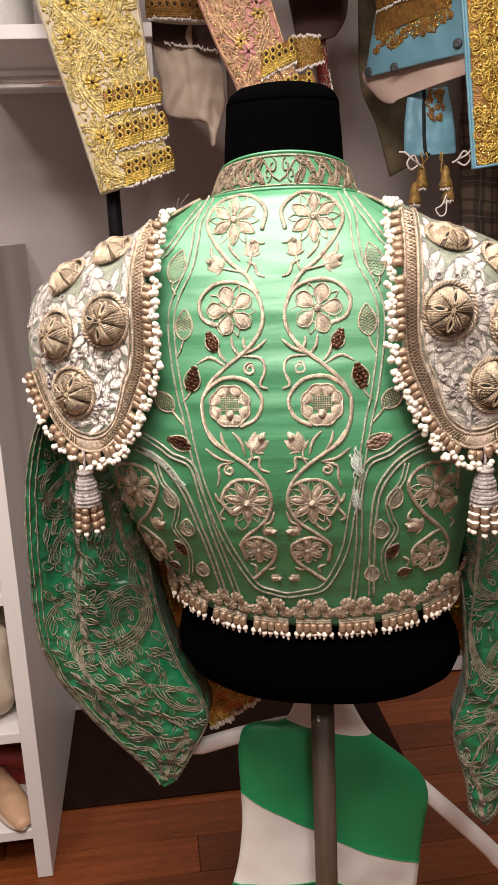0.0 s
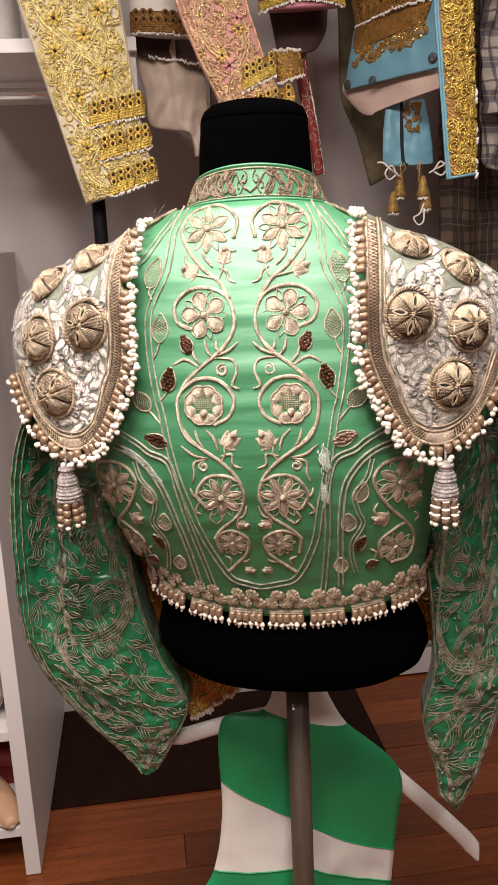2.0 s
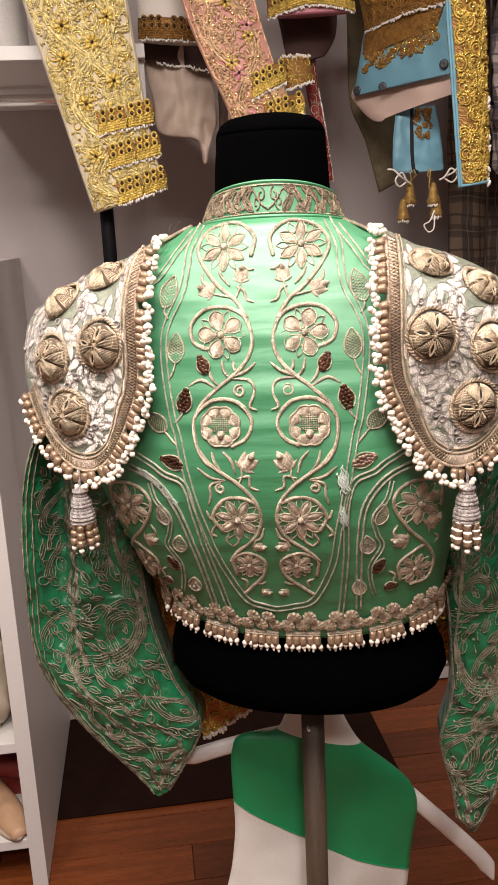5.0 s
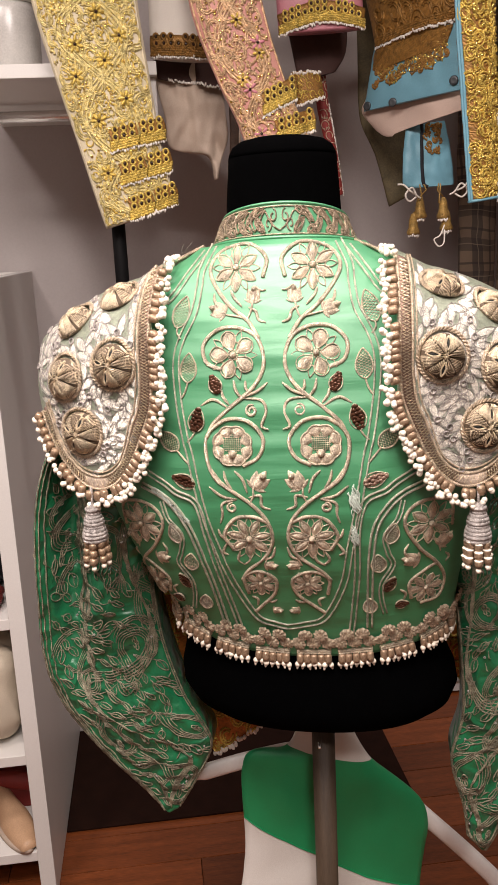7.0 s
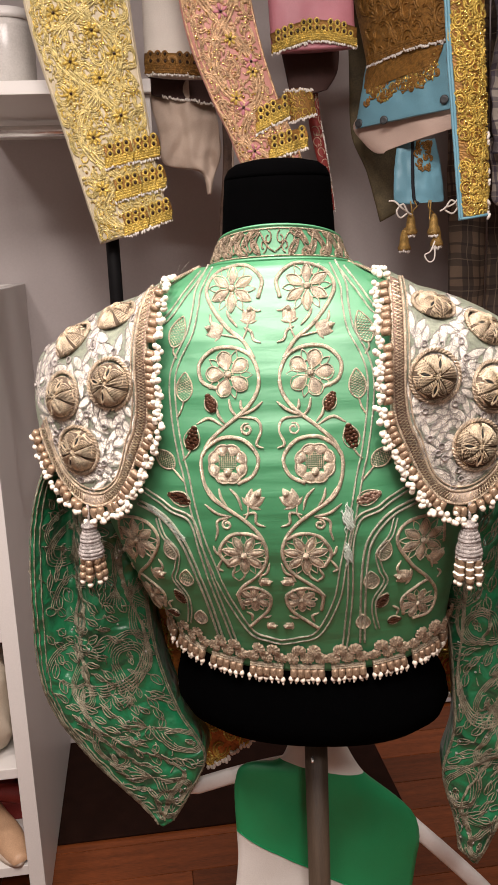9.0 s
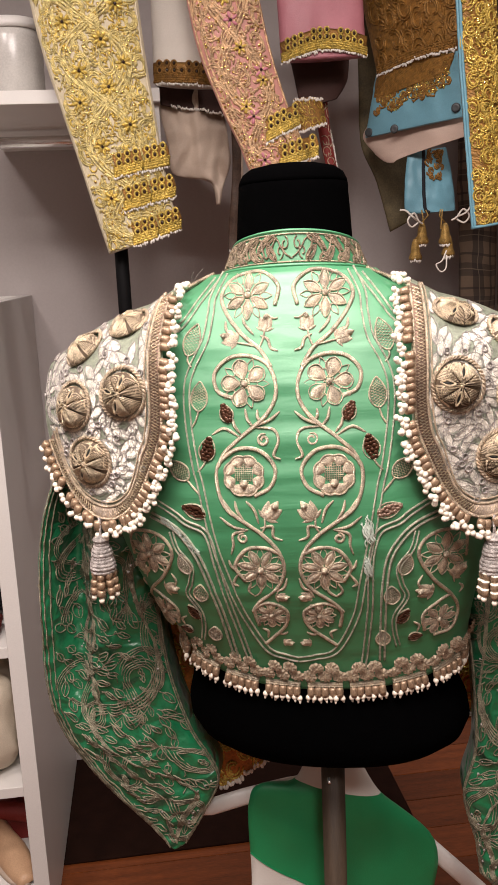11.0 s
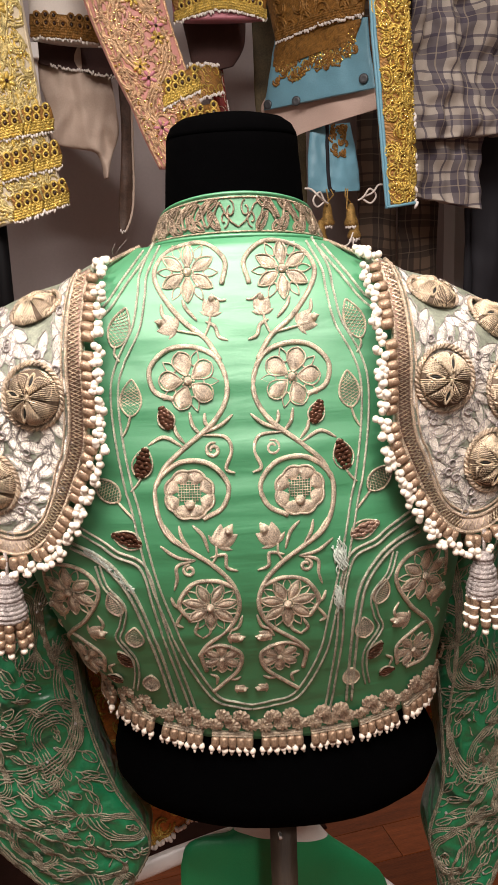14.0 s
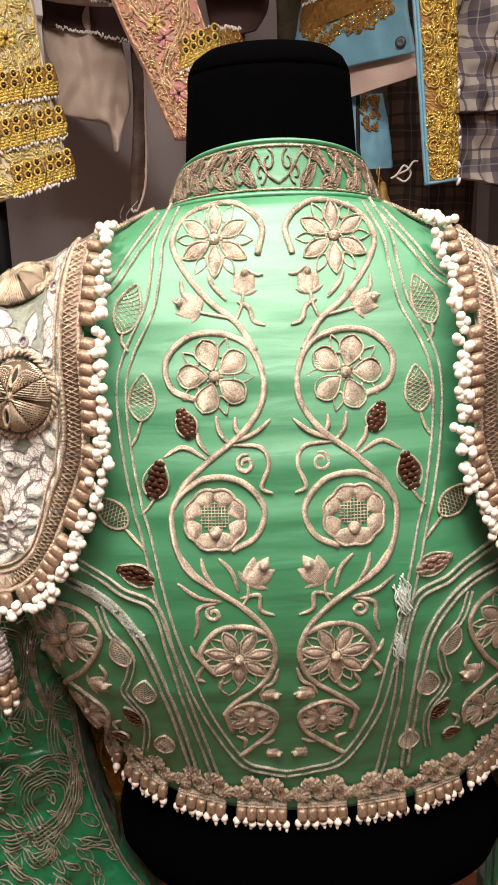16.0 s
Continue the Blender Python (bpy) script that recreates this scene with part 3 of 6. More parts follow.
# tendrils
T = dict(width=0.0032, height=0.0012, taper=0.6, parent=jacket)
for line in ([(-2.5, 141.9), (-1.8, 141.5), (-1.5, 140.7), (-0.8, 140.4)], [(-7.5, 132.5), (-6.2, 133.1), (-4.7, 132.3)], [(-3.2, 133.3), (-1.7, 133.9), (-0.7, 134.7)],
             [(-3.2, 133.2), (-1.4, 133.0), (-0.9, 131.9), (-1.4, 130.5), (-0.7, 130.1)], curl(-2.35, 132.0, 0.62, 70, 500),
             [(-7.0, 124.3), (-5.7, 123.3), (-4.2, 123.0)], [(-4.2, 123.0), (-5.7, 122.5), (-5.8, 121.3), (-6.1, 120.3)], [(-4.3, 126.0), (-3.5, 125.1), (-3.1, 123.7)],
             [(-3.0, 123.2), (-1.8, 123.4), (-1.7, 122.3), (-0.8, 121.9)], [(-0.6, 117.6), (-1.0, 116.4), (-2.0, 116.0)], [(-4.3, 143.6), (-4.0, 142.9), (-3.2, 142.0)],
             [(-6.0, 143.3), (-5.9, 142.5), (-5.2, 141.7)], [(-5.3, 134.0), (-5.2, 133.4), (-4.6, 132.6)], [(-4.1, 135.0), (-3.9, 134.0), (-3.3, 133.2)], [(-2.9, 134.9), (-2.9, 134.2), (-2.6, 133.8)],
             [(-6.6, 126.1), (-5.9, 125.0), (-5.2, 124.4)], [(-5.4, 126.0), (-5.2, 125.0), (-4.6, 124.0)], curl(-4.75, 122.1, 0.55, 80, 480), [(-5.6, 118.0), (-6.1, 116.9), (-5.6, 116.5)],
             [(-4.3, 117.0), (-4.6, 116.0), (-4.0, 115.4)], [(-3.2, 116.8), (-3.4, 115.9), (-4.1, 115.3)], [(-3.6, 111.0), (-3.0, 110.6), (-3.1, 109.7)], [(-2.0, 110.4), (-1.4, 110.3), (-0.9, 110.6)],
             [(-6.4, 119.6), (-6.2, 118.9), (-5.8, 118.5)]):
    cord("tendril", line, **T)
# stems that tie the buds to the vines
for line in ([(-2.1, 142.4), (-2.25, 141.6), (-2.6, 140.8)], [(-4.9, 141.3), (-3.9, 141.1), (-3.0, 140.9)], [(-2.5, 124.2), (-2.5, 123.4), (-2.9, 122.6)],
             [(-8.8, 134.8), (-9.1, 133.9), (-9.5, 133.2)], [(-10.2, 127.9), (-9.6, 127.2), (-9.0, 126.5)], [(-8.2, 129.9), (-8.6, 129.3), (-9.1, 128.8)],
             [(-9.8, 140.2), (-9.9, 139.6), (-9.5, 139.0)], [(-1.9, 143.9), (-1.3, 143.5), (-0.8, 143.5)], [(-1.5, 116.4), (-1.7, 115.8), (-1.9, 115.3)]):
    cord("stem", line, width=0.0022, height=0.0012, taper=0.3, parent=jacket)
flower(-3.8, 145.7, 2.2, 6, 1.0, 0.5, fat=0.50)
flower(-4.1, 137.4, 2.2, 5, 0.72, 0.6, fat=0.66)
peony(-4.4, 128.5, 1.95)
flower(-3.2, 118.6, 2.25, 7, 1.0, 0.2, fat=0.56)
flower(-2.5, 112.9, 1.55, 6, 0.8, 0.5, fat=0.6)
for x, z, ang, size in ((-2.1, 142.3, 85, 1.7), (-4.8, 141.4, 160, 1.9), (-2.4, 124.1, 55, 2.3), (-1.9, 115.3, 0, 1.5), (-1.5, 109.1, 0, 1.2)):
    bud(x, z, ang, size)
pine_cone(-6.0, 134.6, 110, 1.9, 1.2)
pine_cone(-8.0, 131.1, 75, 2.6, 1.5)
worn_sequin = material("worn_pale_sequin", (0.36, 0.25, 0.19), 0.3, 0.4, 0.8, 260, 0.3, 900)
pine_cone(-9.7, 124.8, 160, 2.6, 1.4, sides=(1,))
pine_cone(-9.7, 124.8, 160, 2.6, 1.4, sides=(-1,), mat=worn_sequin, label="worn pine cone that has lost its dark sequins")
mesh_leaf(-9.4, 141.6, 70, 3.2, 1.7)
mesh_leaf(-8.7, 136.2, 85, 2.9, 1.7)
mesh_leaf(-11.1, 128.9, 140, 2.7, 1.7)
cord("border", [(-6.3, 148.0), (-7.4, 145.7), (-7.6, 144.0), (-8.1, 141.5), (-9.4, 139.0), (-10.0, 136.8), (-9.9, 133.6), (-9.3, 129.3), (-8.8, 127.1), (-7.9, 121.8), (-6.8, 117.4), (-5.4, 112.6), (-3.3, 108.1), (-1.4, 107.1), (0.0, 106.7)], width=0.0020, height=0.0013, gaps=(-0.003, 0.003), mat=seam_thread, parent=jacket, steps=26, twist=0.2)
cord("border", [(-7.3, 147.4), (-9.0, 145.2), (-10.3, 143.4), (-11.2, 142.6)], width=0.0020, height=0.0013, gaps=(-0.002, 0.003), mat=seam_thread, parent=jacket, steps=26, twist=0.2)
cord("seam_cord", [(-13.9, 125.4), (-11.9, 124.3), (-10.7, 123.4), (-9.0, 122.7), (-8.3, 121.4), (-7.9, 119.0), (-7.0, 114.0), (-5.9, 108.5), (-5.4, 105.8)], width=0.0022, height=0.0014, gaps=(-0.0015, 0.0035), mat=seam_thread, parent=jacket, steps=26, twist=0.2)
cord("seam_cord", [(-14.5, 124.0), (-12.4, 123.1), (-10.9, 121.8), (-9.6, 119.6), (-8.6, 116.2), (-7.8, 112.5), (-6.9, 106.6)], width=0.0026, height=0.0017, gaps=(-0.003, 0.002), mat=seam_thread, parent=jacket, steps=30, twist=0.2)
# side panels
cord("vine", [(17.6, 118.5), (17.4, 121.3), (15.1, 122.0), (13.2, 121.3), (12.6, 119.5), (14.1, 116.6), (16.0, 114.3), (17.0, 112.0), (16.4, 109.6), (14.4, 109.2)], parent=jacket, **V)
cord("vine", [(13.4, 110.0), (13.2, 112.2), (14.8, 113.6), (16.0, 114.2)], parent=jacket, **V)
flower(15.3, 119.3, 2.3, 6, 1.0, 0.4)
flower(14.9, 111.2, 1.75, 6, 0.8, 0.1)
bud(16.2, 116.3, 40, 2.0), bud(14.2, 114.9, 165, 2.0)
mesh_leaf(11.3, 118.7, 75, 2.4, 1.5), mesh_leaf(9.9, 115.2, 95, 2.2, 1.6), mesh_leaf(9.0, 109.6, 95, 2.0, 1.5)
pine_cone(11.1, 112.3, 60, 2.1, 1.2), pine_cone(12.4, 109.4, 10, 1.4, 1.0)
cord("seam_cord", [(12.4, 122.3), (11.9, 120.4), (10.6, 118.5), (10.9, 116.4), (11.4, 114.8), (10.3, 112.6), (10.2, 110.6), (10.6, 108.4)], width=0.0018, height=0.0012, gaps=(-0.002, 0.002), mat=seam_thread, parent=jacket, steps=20, twist=0.3)
for line in ([(13.0, 117.2), (12.6, 116.3), (13.0, 115.4)], [(15.6, 117.3), (16.2, 116.6), (16.4, 115.6)], [(17.0, 115.2), (17.4, 114.6), (17.0, 114.0)], [(12.2, 111.4), (12.8, 110.8), (12.6, 110.0)]):
    cord("tendril", line, **T)
frayed_floss = material("frayed_silver_floss", (0.54, 0.60, 0.53), 0.6, 0, 0.3, 200, 0.2, 900)
# worn threads where the braid has come loose on one side
for spot, spread, count in (((7.5, 122.8), 0.5, 34), ((7.4, 118.6), 0.4, 26)):
    bm = bmesh.new()
    for k in range(count):
        x, z = spot[0] + random.gauss(0, spread * 0.45), spot[1] + random.gauss(0, spread * 0.7)
        p, n = lay([(x + 0.16 * math.sin(2.1 * q + k) + 0.1 * q, z + 0.75 - 0.5 * q) for q in range(4)], back_y, 0.0010 + 0.002 * random.random(), 1, 5)
        sweep(bm, p, n, 0.0010, 0.0009, 4)
    part("loose_thread", bm, frayed_floss, jacket, "frayed pale loose threads")
bm = bmesh.new()
for k in range(70):
    q = random.random()
    x, z = -13.2 + 3.6 * q, 123.6 - 3.4 * q ** 1.4
    p, n = lay([(x + random.uniform(-0.28, 0.28), z + random.uniform(-0.28, 0.28)) for _ in range(3)], back_y, 0.0012, 1, 4)
    sweep(bm, p, n, 0.0009, 0.0009, 4)
tagged(part("frayed_edge", bm, frayed_floss, jacket, "pale frayed braid along the seam"), kind="stuff")

# collar embroidery
collar_thread = thread("tarnished_gold_thread", (0.33, 0.255, 0.18), 0.45, 0.42, 2600)


def collar_lay(line, off=0.0012):
    pts, nrm = [], []
    for w, h in line:
        p = collar_point(w, h)
        n = Vector((math.sin(w), -math.cos(w), 0.05)).normalized()
        pts.append(p + n * off), nrm.append(n)
    return pts, nrm


bm = bmesh.new()
for h in (0.07, 0.90):
    p, n = collar_lay([(radians(-140 + 280 * i / 240), h) for i in range(241)], 0.0004)
    sweep(bm, p, n, 0.0017, 0.0012, 5, 0, 0.3)
part("collar_braid", bm, old_gold, jacket)
bm = bmesh.new()
p, n = collar_lay([(radians(-145 + 290 * i / 160), 1.0) for i in range(161)], -0.001)
sweep(bm, p, n, 0.0034, 0.0026, 8)
part("collar_piping", bm, satin, jacket, "green satin piping round the collar's edge")
bm = bmesh.new()
for h, wd in ((-0.03, 0.0040), (-0.12, 0.0024)):
    pts, nr = collar_lay([(radians(-150 + 300 * i / 160), h) for i in range(161)], 0.0004)
    sweep(bm, pts, nr, wd, wd * 0.6, 6, 0, 0.1)
part("collar_seam", bm, satin, jacket)
def collar_leaf(bm, c, h, length, wide, slant, fill):
    """A slanting leaf of couched thread on the collar, its outline filled with strokes along it."""
    for f in fill:
        line = []
        for i in range(25):
            w = 2 * math.pi * i / 24
            a, b = length * math.cos(w), wide * f * math.sin(w) * abs(math.sin(w / 2)) ** 0.5
            line.append((c + a * math.cos(slant) * (0.4 + 0.6 * f) - b * math.sin(slant) * 0.5, h + 3.0 * (a * math.sin(slant) * (0.4 + 0.6 * f) + b * math.cos(slant))))
        p, n = collar_lay(line, 0.0006)
        sweep(bm, p, n, 0.0015, 0.0014, 5, 0, 0.2)


for k in [k for k in range(-9, 10) if abs(k) > 1]:
    c, s = 0.135 * k, (1 if k > 0 else -1)
    bm = bmesh.new()
    up = 1 if k % 2 else -1
    collar_leaf(bm, c, 0.5 + up * 0.16, 0.105, 0.062, -s * up * 0.75, (1.0, 0.68, 0.36))
    collar_leaf(bm, c + 0.03 * s, 0.5 - up * 0.26, 0.075, 0.042, s * up * 0.5, (1.0, 0.5))
    line = [(c - 0.07 + 0.14 * i / 12, 0.5 + up * 0.30 * math.cos(math.pi * i / 12)) for i in range(13)]
    p, n = collar_lay(line, 0.0008)
    sweep(bm, p, n, 0.0021, 0.0017, 5, 0, 0.2)
    part("collar_scroll", bm, collar_thread, jacket, "dark gold leaf scroll on the collar")
for c in (-0.09, 0.09):
    bm = bmesh.new()
    s = 1 if c > 0 else -1
    for e, x in ((1, 0.0), (-1, 0.06)):
        line = []
        for i in range(23):
            q = i / 22
            w = math.pi / 2 * e + s * e * q * 6.6
            line.append((c + s * x + 0.055 * (1 - 0.7 * q) * math.cos(w), 0.5 + e * 0.12 + 0.22 * (1 - 0.7 * q) * math.sin(w)))
        p, n = collar_lay(line, 0.0006)
        sweep(bm, p, n, 0.0017, 0.0015, 5, 0.3)
    p, n = collar_lay([(c - s * 0.09, 0.18), (c - s * 0.02, 0.30), (c + s * 0.05, 0.50), (c + s * 0.10, 0.72), (c + s * 0.16, 0.82)], 0.0006)
    sweep(bm, p, n, 0.0019, 0.0015, 5, 0.3)
    part("collar_curl", bm, collar_thread, jacket, "dark gold curls on the collar")
# braid over the shoulder seam
for m in (1, -1):
    bm = bmesh.new()
    for d in (-0.003, 0.0, 0.003):
        pts = spline([(m * 0.079, -0.012 + d, 1.4790), (m * 0.095, -0.010 + d, 1.4725), (m * 0.118, -0.006 + d, 1.4620)], 30)
        sweep(bm, pts, [Vector((0, -0.4, 1))] * len(pts), 0.0036, 0.0018, 5, 0, 0.5)
    part("shoulder_braid", bm, old_gold, jacket)

# hem: blocks of rosettes with beads
HEM = []
a, yb, b = section(1.03)
for i in range(721):
    w = -math.pi / 2 + math.pi * (i - 360) / 720 * 1.1
    c, s = math.cos(w), math.sin(w)
    HEM.append((center_x(1.03) + math.copysign(abs(c) ** (2 / 2.4), c) * a, yb + b + math.copysign(abs(s) ** (2 / 2.4), s) * b))
arc = [0.0]
for p, q in zip(HEM, HEM[1:]):
    arc.append(arc[-1] + math.hypot(q[0] - p[0], q[1] - p[1]))
arc = [v - arc[360] for v in arc]


def hem_frame(s, z):
    x, y = np.interp(s, arc, [h[0] for h in HEM]), np.interp(s, arc, [h[1] for h in HEM])
    x2, y2 = np.interp(s + 0.003, arc, [h[0] for h in HEM]), np.interp(s + 0.003, arc, [h[1] for h in HEM])
    rise = hem_rise(x2) - hem_rise(x)
    return Matrix.Translation((x, y, z + hem_rise(x))) @ pose(0, 0, 0, 0, 0, math.degrees(math.atan2(y2 - y, x2 - x))) @ pose(0, 0, 0.03, 0, -math.degrees(math.atan2(rise, 0.003)), 0) @ pose(0, 0, -0.03)


bm = bmesh.new()
rows = []
for i in range(9):
    q = i / 8
    row = []
    for j in range(48):
        w = 2 * math.pi * j / 48
        h = 0.0026 * (1 - q ** 2) ** 0.5 + 0.0011 * math.cos(10 * w + 5 * q) * min(1, 3 * q) - 0.0009 * math.exp(-((q - 0.35) / 0.1) ** 2)
        r = 0.0081 * q * (1 + 0.05 * q * math.cos(10 * w + 5))
        row.append(Vector((r * math.cos(w), -h, r * math.sin(w))))
    rows.append(row)
grid(bm, rows, True)
rosette_mesh = part("hem_rosette_pattern", bm, old_gold)
bm = bmesh.new()
lathe(bm, ((0.0, 0.0), (0.0030, 0.0), (0.0036, -0.002), (0.0037, -0.006), (0.0032, -0.0095), (0.0, -0.0095)), 10)
barrel_mesh = part("barrel_pattern", bm, gold_bead)
bm = bmesh.new()
ball(bm, (0, 0, -0.0022), 1, pose(0, 0, -0.0022) @ Matrix.Diagonal((0.0030, 0.0030, 0.0027, 1)), 7)
lathe(bm, ((0.0016, -0.004), (0.0011, -0.0065), (0.0, -0.0075)), 6)
drop_mesh = part("drop_pattern", bm, pearl)
for k in range(-4, 5):
    s0 = -0.017 + (k + 0.5) * 0.0462
    f = hem_frame(s0, 1.0)
    bm = bmesh.new()
    box(bm, (-0.0195, -0.004, 0.0292), (0.0195, 0.002, 0.0345), 0.0012, f)
    for d in (0.0305, 0.0332):
        pts = [f @ Vector((-0.019 + 0.038 * i / 60, -0.0042, d + 0.0006 * math.sin(i * 1.6))) for i in range(61)]
        sweep(bm, pts, [f.to_3x3() @ Vector((0, -1, 0))] * 61, 0.0017, 0.0012, 5, 0, 0.35)
    block = part("hem_block", bm, champagne, jacket, "woven bar with rosettes and bead drops along the hem")
    for x, z in ((-0.0085, 0.0555), (0.0085, 0.0555), (-0.0165, 0.0435), (0.0, 0.0440), (0.0165, 0.0435)):
        g = hem_frame(s0 + x, 1.0)
        y = section(1.0 + z)[1] - section(1.03)[1]
        clone(rosette_mesh, "rosette", block, g @ pose(0, y - 0.0020, z, 20 + random.uniform(-6, 6), random.uniform(0, 60), 0))
    for i in range(5):
        g = hem_frame(s0 - 0.0155 + 0.00775 * i, 1.0)
        clone(barrel_mesh, "barrel_bead", block, g @ pose(0, -0.004, 0.0292, random.uniform(-8, 4), random.uniform(-6, 6), random.uniform(0, 90)) @ Matrix.Diagonal((1.15, 1.15, 1.12, 1)))
    for i in range(7):
        g = hem_frame(s0 - 0.0180 + 0.0060 * i, 1.0)
        clone(drop_mesh, "pearl_drop", block, g @ pose(0, -0.005 + random.uniform(-0.001, 0.001), 0.0205 + random.uniform(-0.0012, 0.0008) - 0.0008, random.uniform(-14, 14), random.uniform(-14, 14), 0) @ Matrix.Diagonal((1.12, 1.12, 1.25, 1)))
for o in (rosette_mesh, barrel_mesh, drop_mesh):
    bpy.data.objects.remove(o)

# ---- shoulder pads ----
worn_pink = material("worn_pink_ribbon", (0.52, 0.42, 0.34), 0.7, 0, 0.5, 60, 0.4, 400)
eyelet_black = material("black_green_velvet", (0.006, 0.008, 0.005), 0.7, 0, 0.3, 100, 0.2, 400)
PAD_ROSETTES = ((16.0, 136.8, 2.45), (21.8, 135.3, 2.4), (20.2, 129.8, 2.5), (16.3, 143.0, 2.2), (21.4, 140.6, 2.2))


def pad_edge(inset):
    """The pad's edge from the inner top, round the lower point, up the outer side."""
    line = [(11.8 + inset, z) for z in (146.0, 143.5, 141.0, 138.5, 136.0)]
    for ax in (12.0, 12.6, 13.5, 14.6, 16.0, 17.5, 19.0, 20.5, 22.0, 23.5, 24.6, 25.4, 25.8):
        k = 1 - max(0.0, (ax - 25) / 4)
        line.append((ax + inset * max(0, (16.5 - ax) / 4.5) - inset * max(0, (ax - 23) / 4.0), pad_low(ax / 100) * 100 + inset * k * (1.1 if ax > 13 else 0.5)))
    return line


pads = [o for o in jacket.children if o.name.startswith("shoulder_pad")]
bm = bmesh.new()
lathe(bm, ((0.0, 0.0), (0.0036, 0.0), (0.0045, 0.0025), (0.0045, 0.0065), (0.0036, 0.0095), (0.0, 0.0095)), 9)
pad_barrel = part("pattern_barrel", bm, gold_bead)
bm = bmesh.new()
ball(bm, (0, 0, 0), 0.0031, None, 8)
pad_ball = part("pattern_ball", bm, pearl)
for side, pad in ((-1, pads[0]), (1, pads[1])):
    # braid: two ropes with a criss-cross between them
    for inset, wd in ((0.25, 0.0034), (1.45, 0.0030), (1.85, 0.0018)):
        bm = bmesh.new()
        p, n = lay(pad_edge(inset), pad_y, 0.0010, side, 24)
        sweep(bm, p, n, wd, wd * 0.7, 6, 0, 0.28)
        part("braid_rope", bm, old_gold, pad)
    bm = bmesh.new()
    p, n = lay(pad_edge(0.86), pad_y, 0.0002, side, 12)
    sweep(bm, p, n, 0.0125, 0.0007, 6)
    part("ribbon", bm, braid_ground, pad, "brown pink ribbon under the braid")
    bm = bmesh.new()
    dense = spline([(x, z, 0) for x, z in pad_edge(0.86)], 40)
    steps, walked = [dense[0]], 0.0
    for a, b in zip(dense, dense[1:]):
        walked += (b - a).length
        if walked >= 0.27:
            steps.append(b)
            walked = 0.0
    for d in (0, 1):
        pts, nr = [], []
        for i in range(1, len(steps) - 1):
            t = (steps[i + 1] - steps[i - 1]).normalized()
            e = 0.36 if (i + d) % 2 else -0.36
            q, nn = at(pad_y, (steps[i].x - t.y * e) * side / 100, (steps[i].y + t.x * e) / 100, 0.0014 + 0.0005 * d)
            pts.append(q), nr.append(nn)
        sweep(bm, pts, nr, 0.0015, 0.0013, 5)
    part("braid", bm, dome_gold, pad, "zigzag gold braid along the pad's edge")
    # worn ribbon over the braid at the lower point
    bm = bmesh.new()
    p, n = lay(pad_edge(0.80)[10:13], pad_y, 0.0014, side, 12)
    sweep(bm, p, n, 0.0125, 0.0012, 8, 0.5, 0.06)
    part("worn_ribbon", bm, worn_pink, pad, "worn pale pink ribbon patch")
    # leaf brocade: broad woven leaves with a fine outline, and small rings between them
    rnd = random.Random(5 + side)
    bm, edges, spots = bmesh.new(), bmesh.new(), []
    for _ in range(6000):
        x, z, w = rnd.uniform(13.6, 26.8), rnd.uniform(125.0, 145.6), rnd.uniform(0, 6.28)
        length, wide = rnd.uniform(1.4, 2.6), rnd.uniform(0.62, 1.05)
        mx, mz = x + 0.5 * length * math.cos(w), z + 0.5 * length * math.sin(w)
        if any(z2 / 100 < pad_low(x2 / 100) + 0.019 or z2 / 100 > pad_top(x2 / 100) - 0.003 or not 13.6 < x2 < 26.9 for x2, z2 in ((x, z), (x + length * math.cos(w), z + length * math.sin(w)))):
            continue
        if any(math.hypot(mx - a, mz - b) < 0.80 for a, b in spots) or any(math.hypot(mx - a, mz - b) < r * 1.0 for a, b, r in PAD_ROSETTES):
            continue
        spots.append((mx, mz))
        patch(bm, pad_y, x / 100, z / 100, w, length / 100, wide / 100, rnd.uniform(0.0007, 0.0011), 0.85, side, 0.0, 10, 6, 0.30)
        pts, nr = [], []
        for i in range(29):
            t = i / 14 if i < 15 else 2 - i / 14
            c = (1 if i < 15 else -1) * wide / 200 * 1.08 * (max(0.0, math.sin(math.pi * t ** 0.85)) ** 0.8) * (1 + 0.14 * math.sin(t * 26))
            q, nn = at(pad_y, (x / 100 + math.cos(w) * length / 100 * t - math.sin(w) * c) * side, z / 100 + math.sin(w) * length / 100 * t + math.cos(w) * c, 0.0006)
            pts.append(q), nr.append(nn)
        sweep(edges, pts, nr, 0.0006, 0.0005, 4)
        if len(spots) % 4 == 0:
            ring = [at(pad_y, (x / 100 + 0.0028 * math.cos(a)) * side, z / 100 + 0.0028 * math.sin(a), 0.0014) for a in (2 * math.pi * i / 14 for i in range(15))]
            sweep(edges, [e[0] for e in ring], [e[1] for e in ring], 0.0013, 0.0013, 5)
    tagged(part("leaf_brocade", bm, silver_leaf, pad, "shiny silver leaves woven over the pad"), kind="stuff")
    tagged(part("leaf_outline", edges, silver_tassel, pad, "grey silver outlines and small rings between the leaves"), kind="stuff")
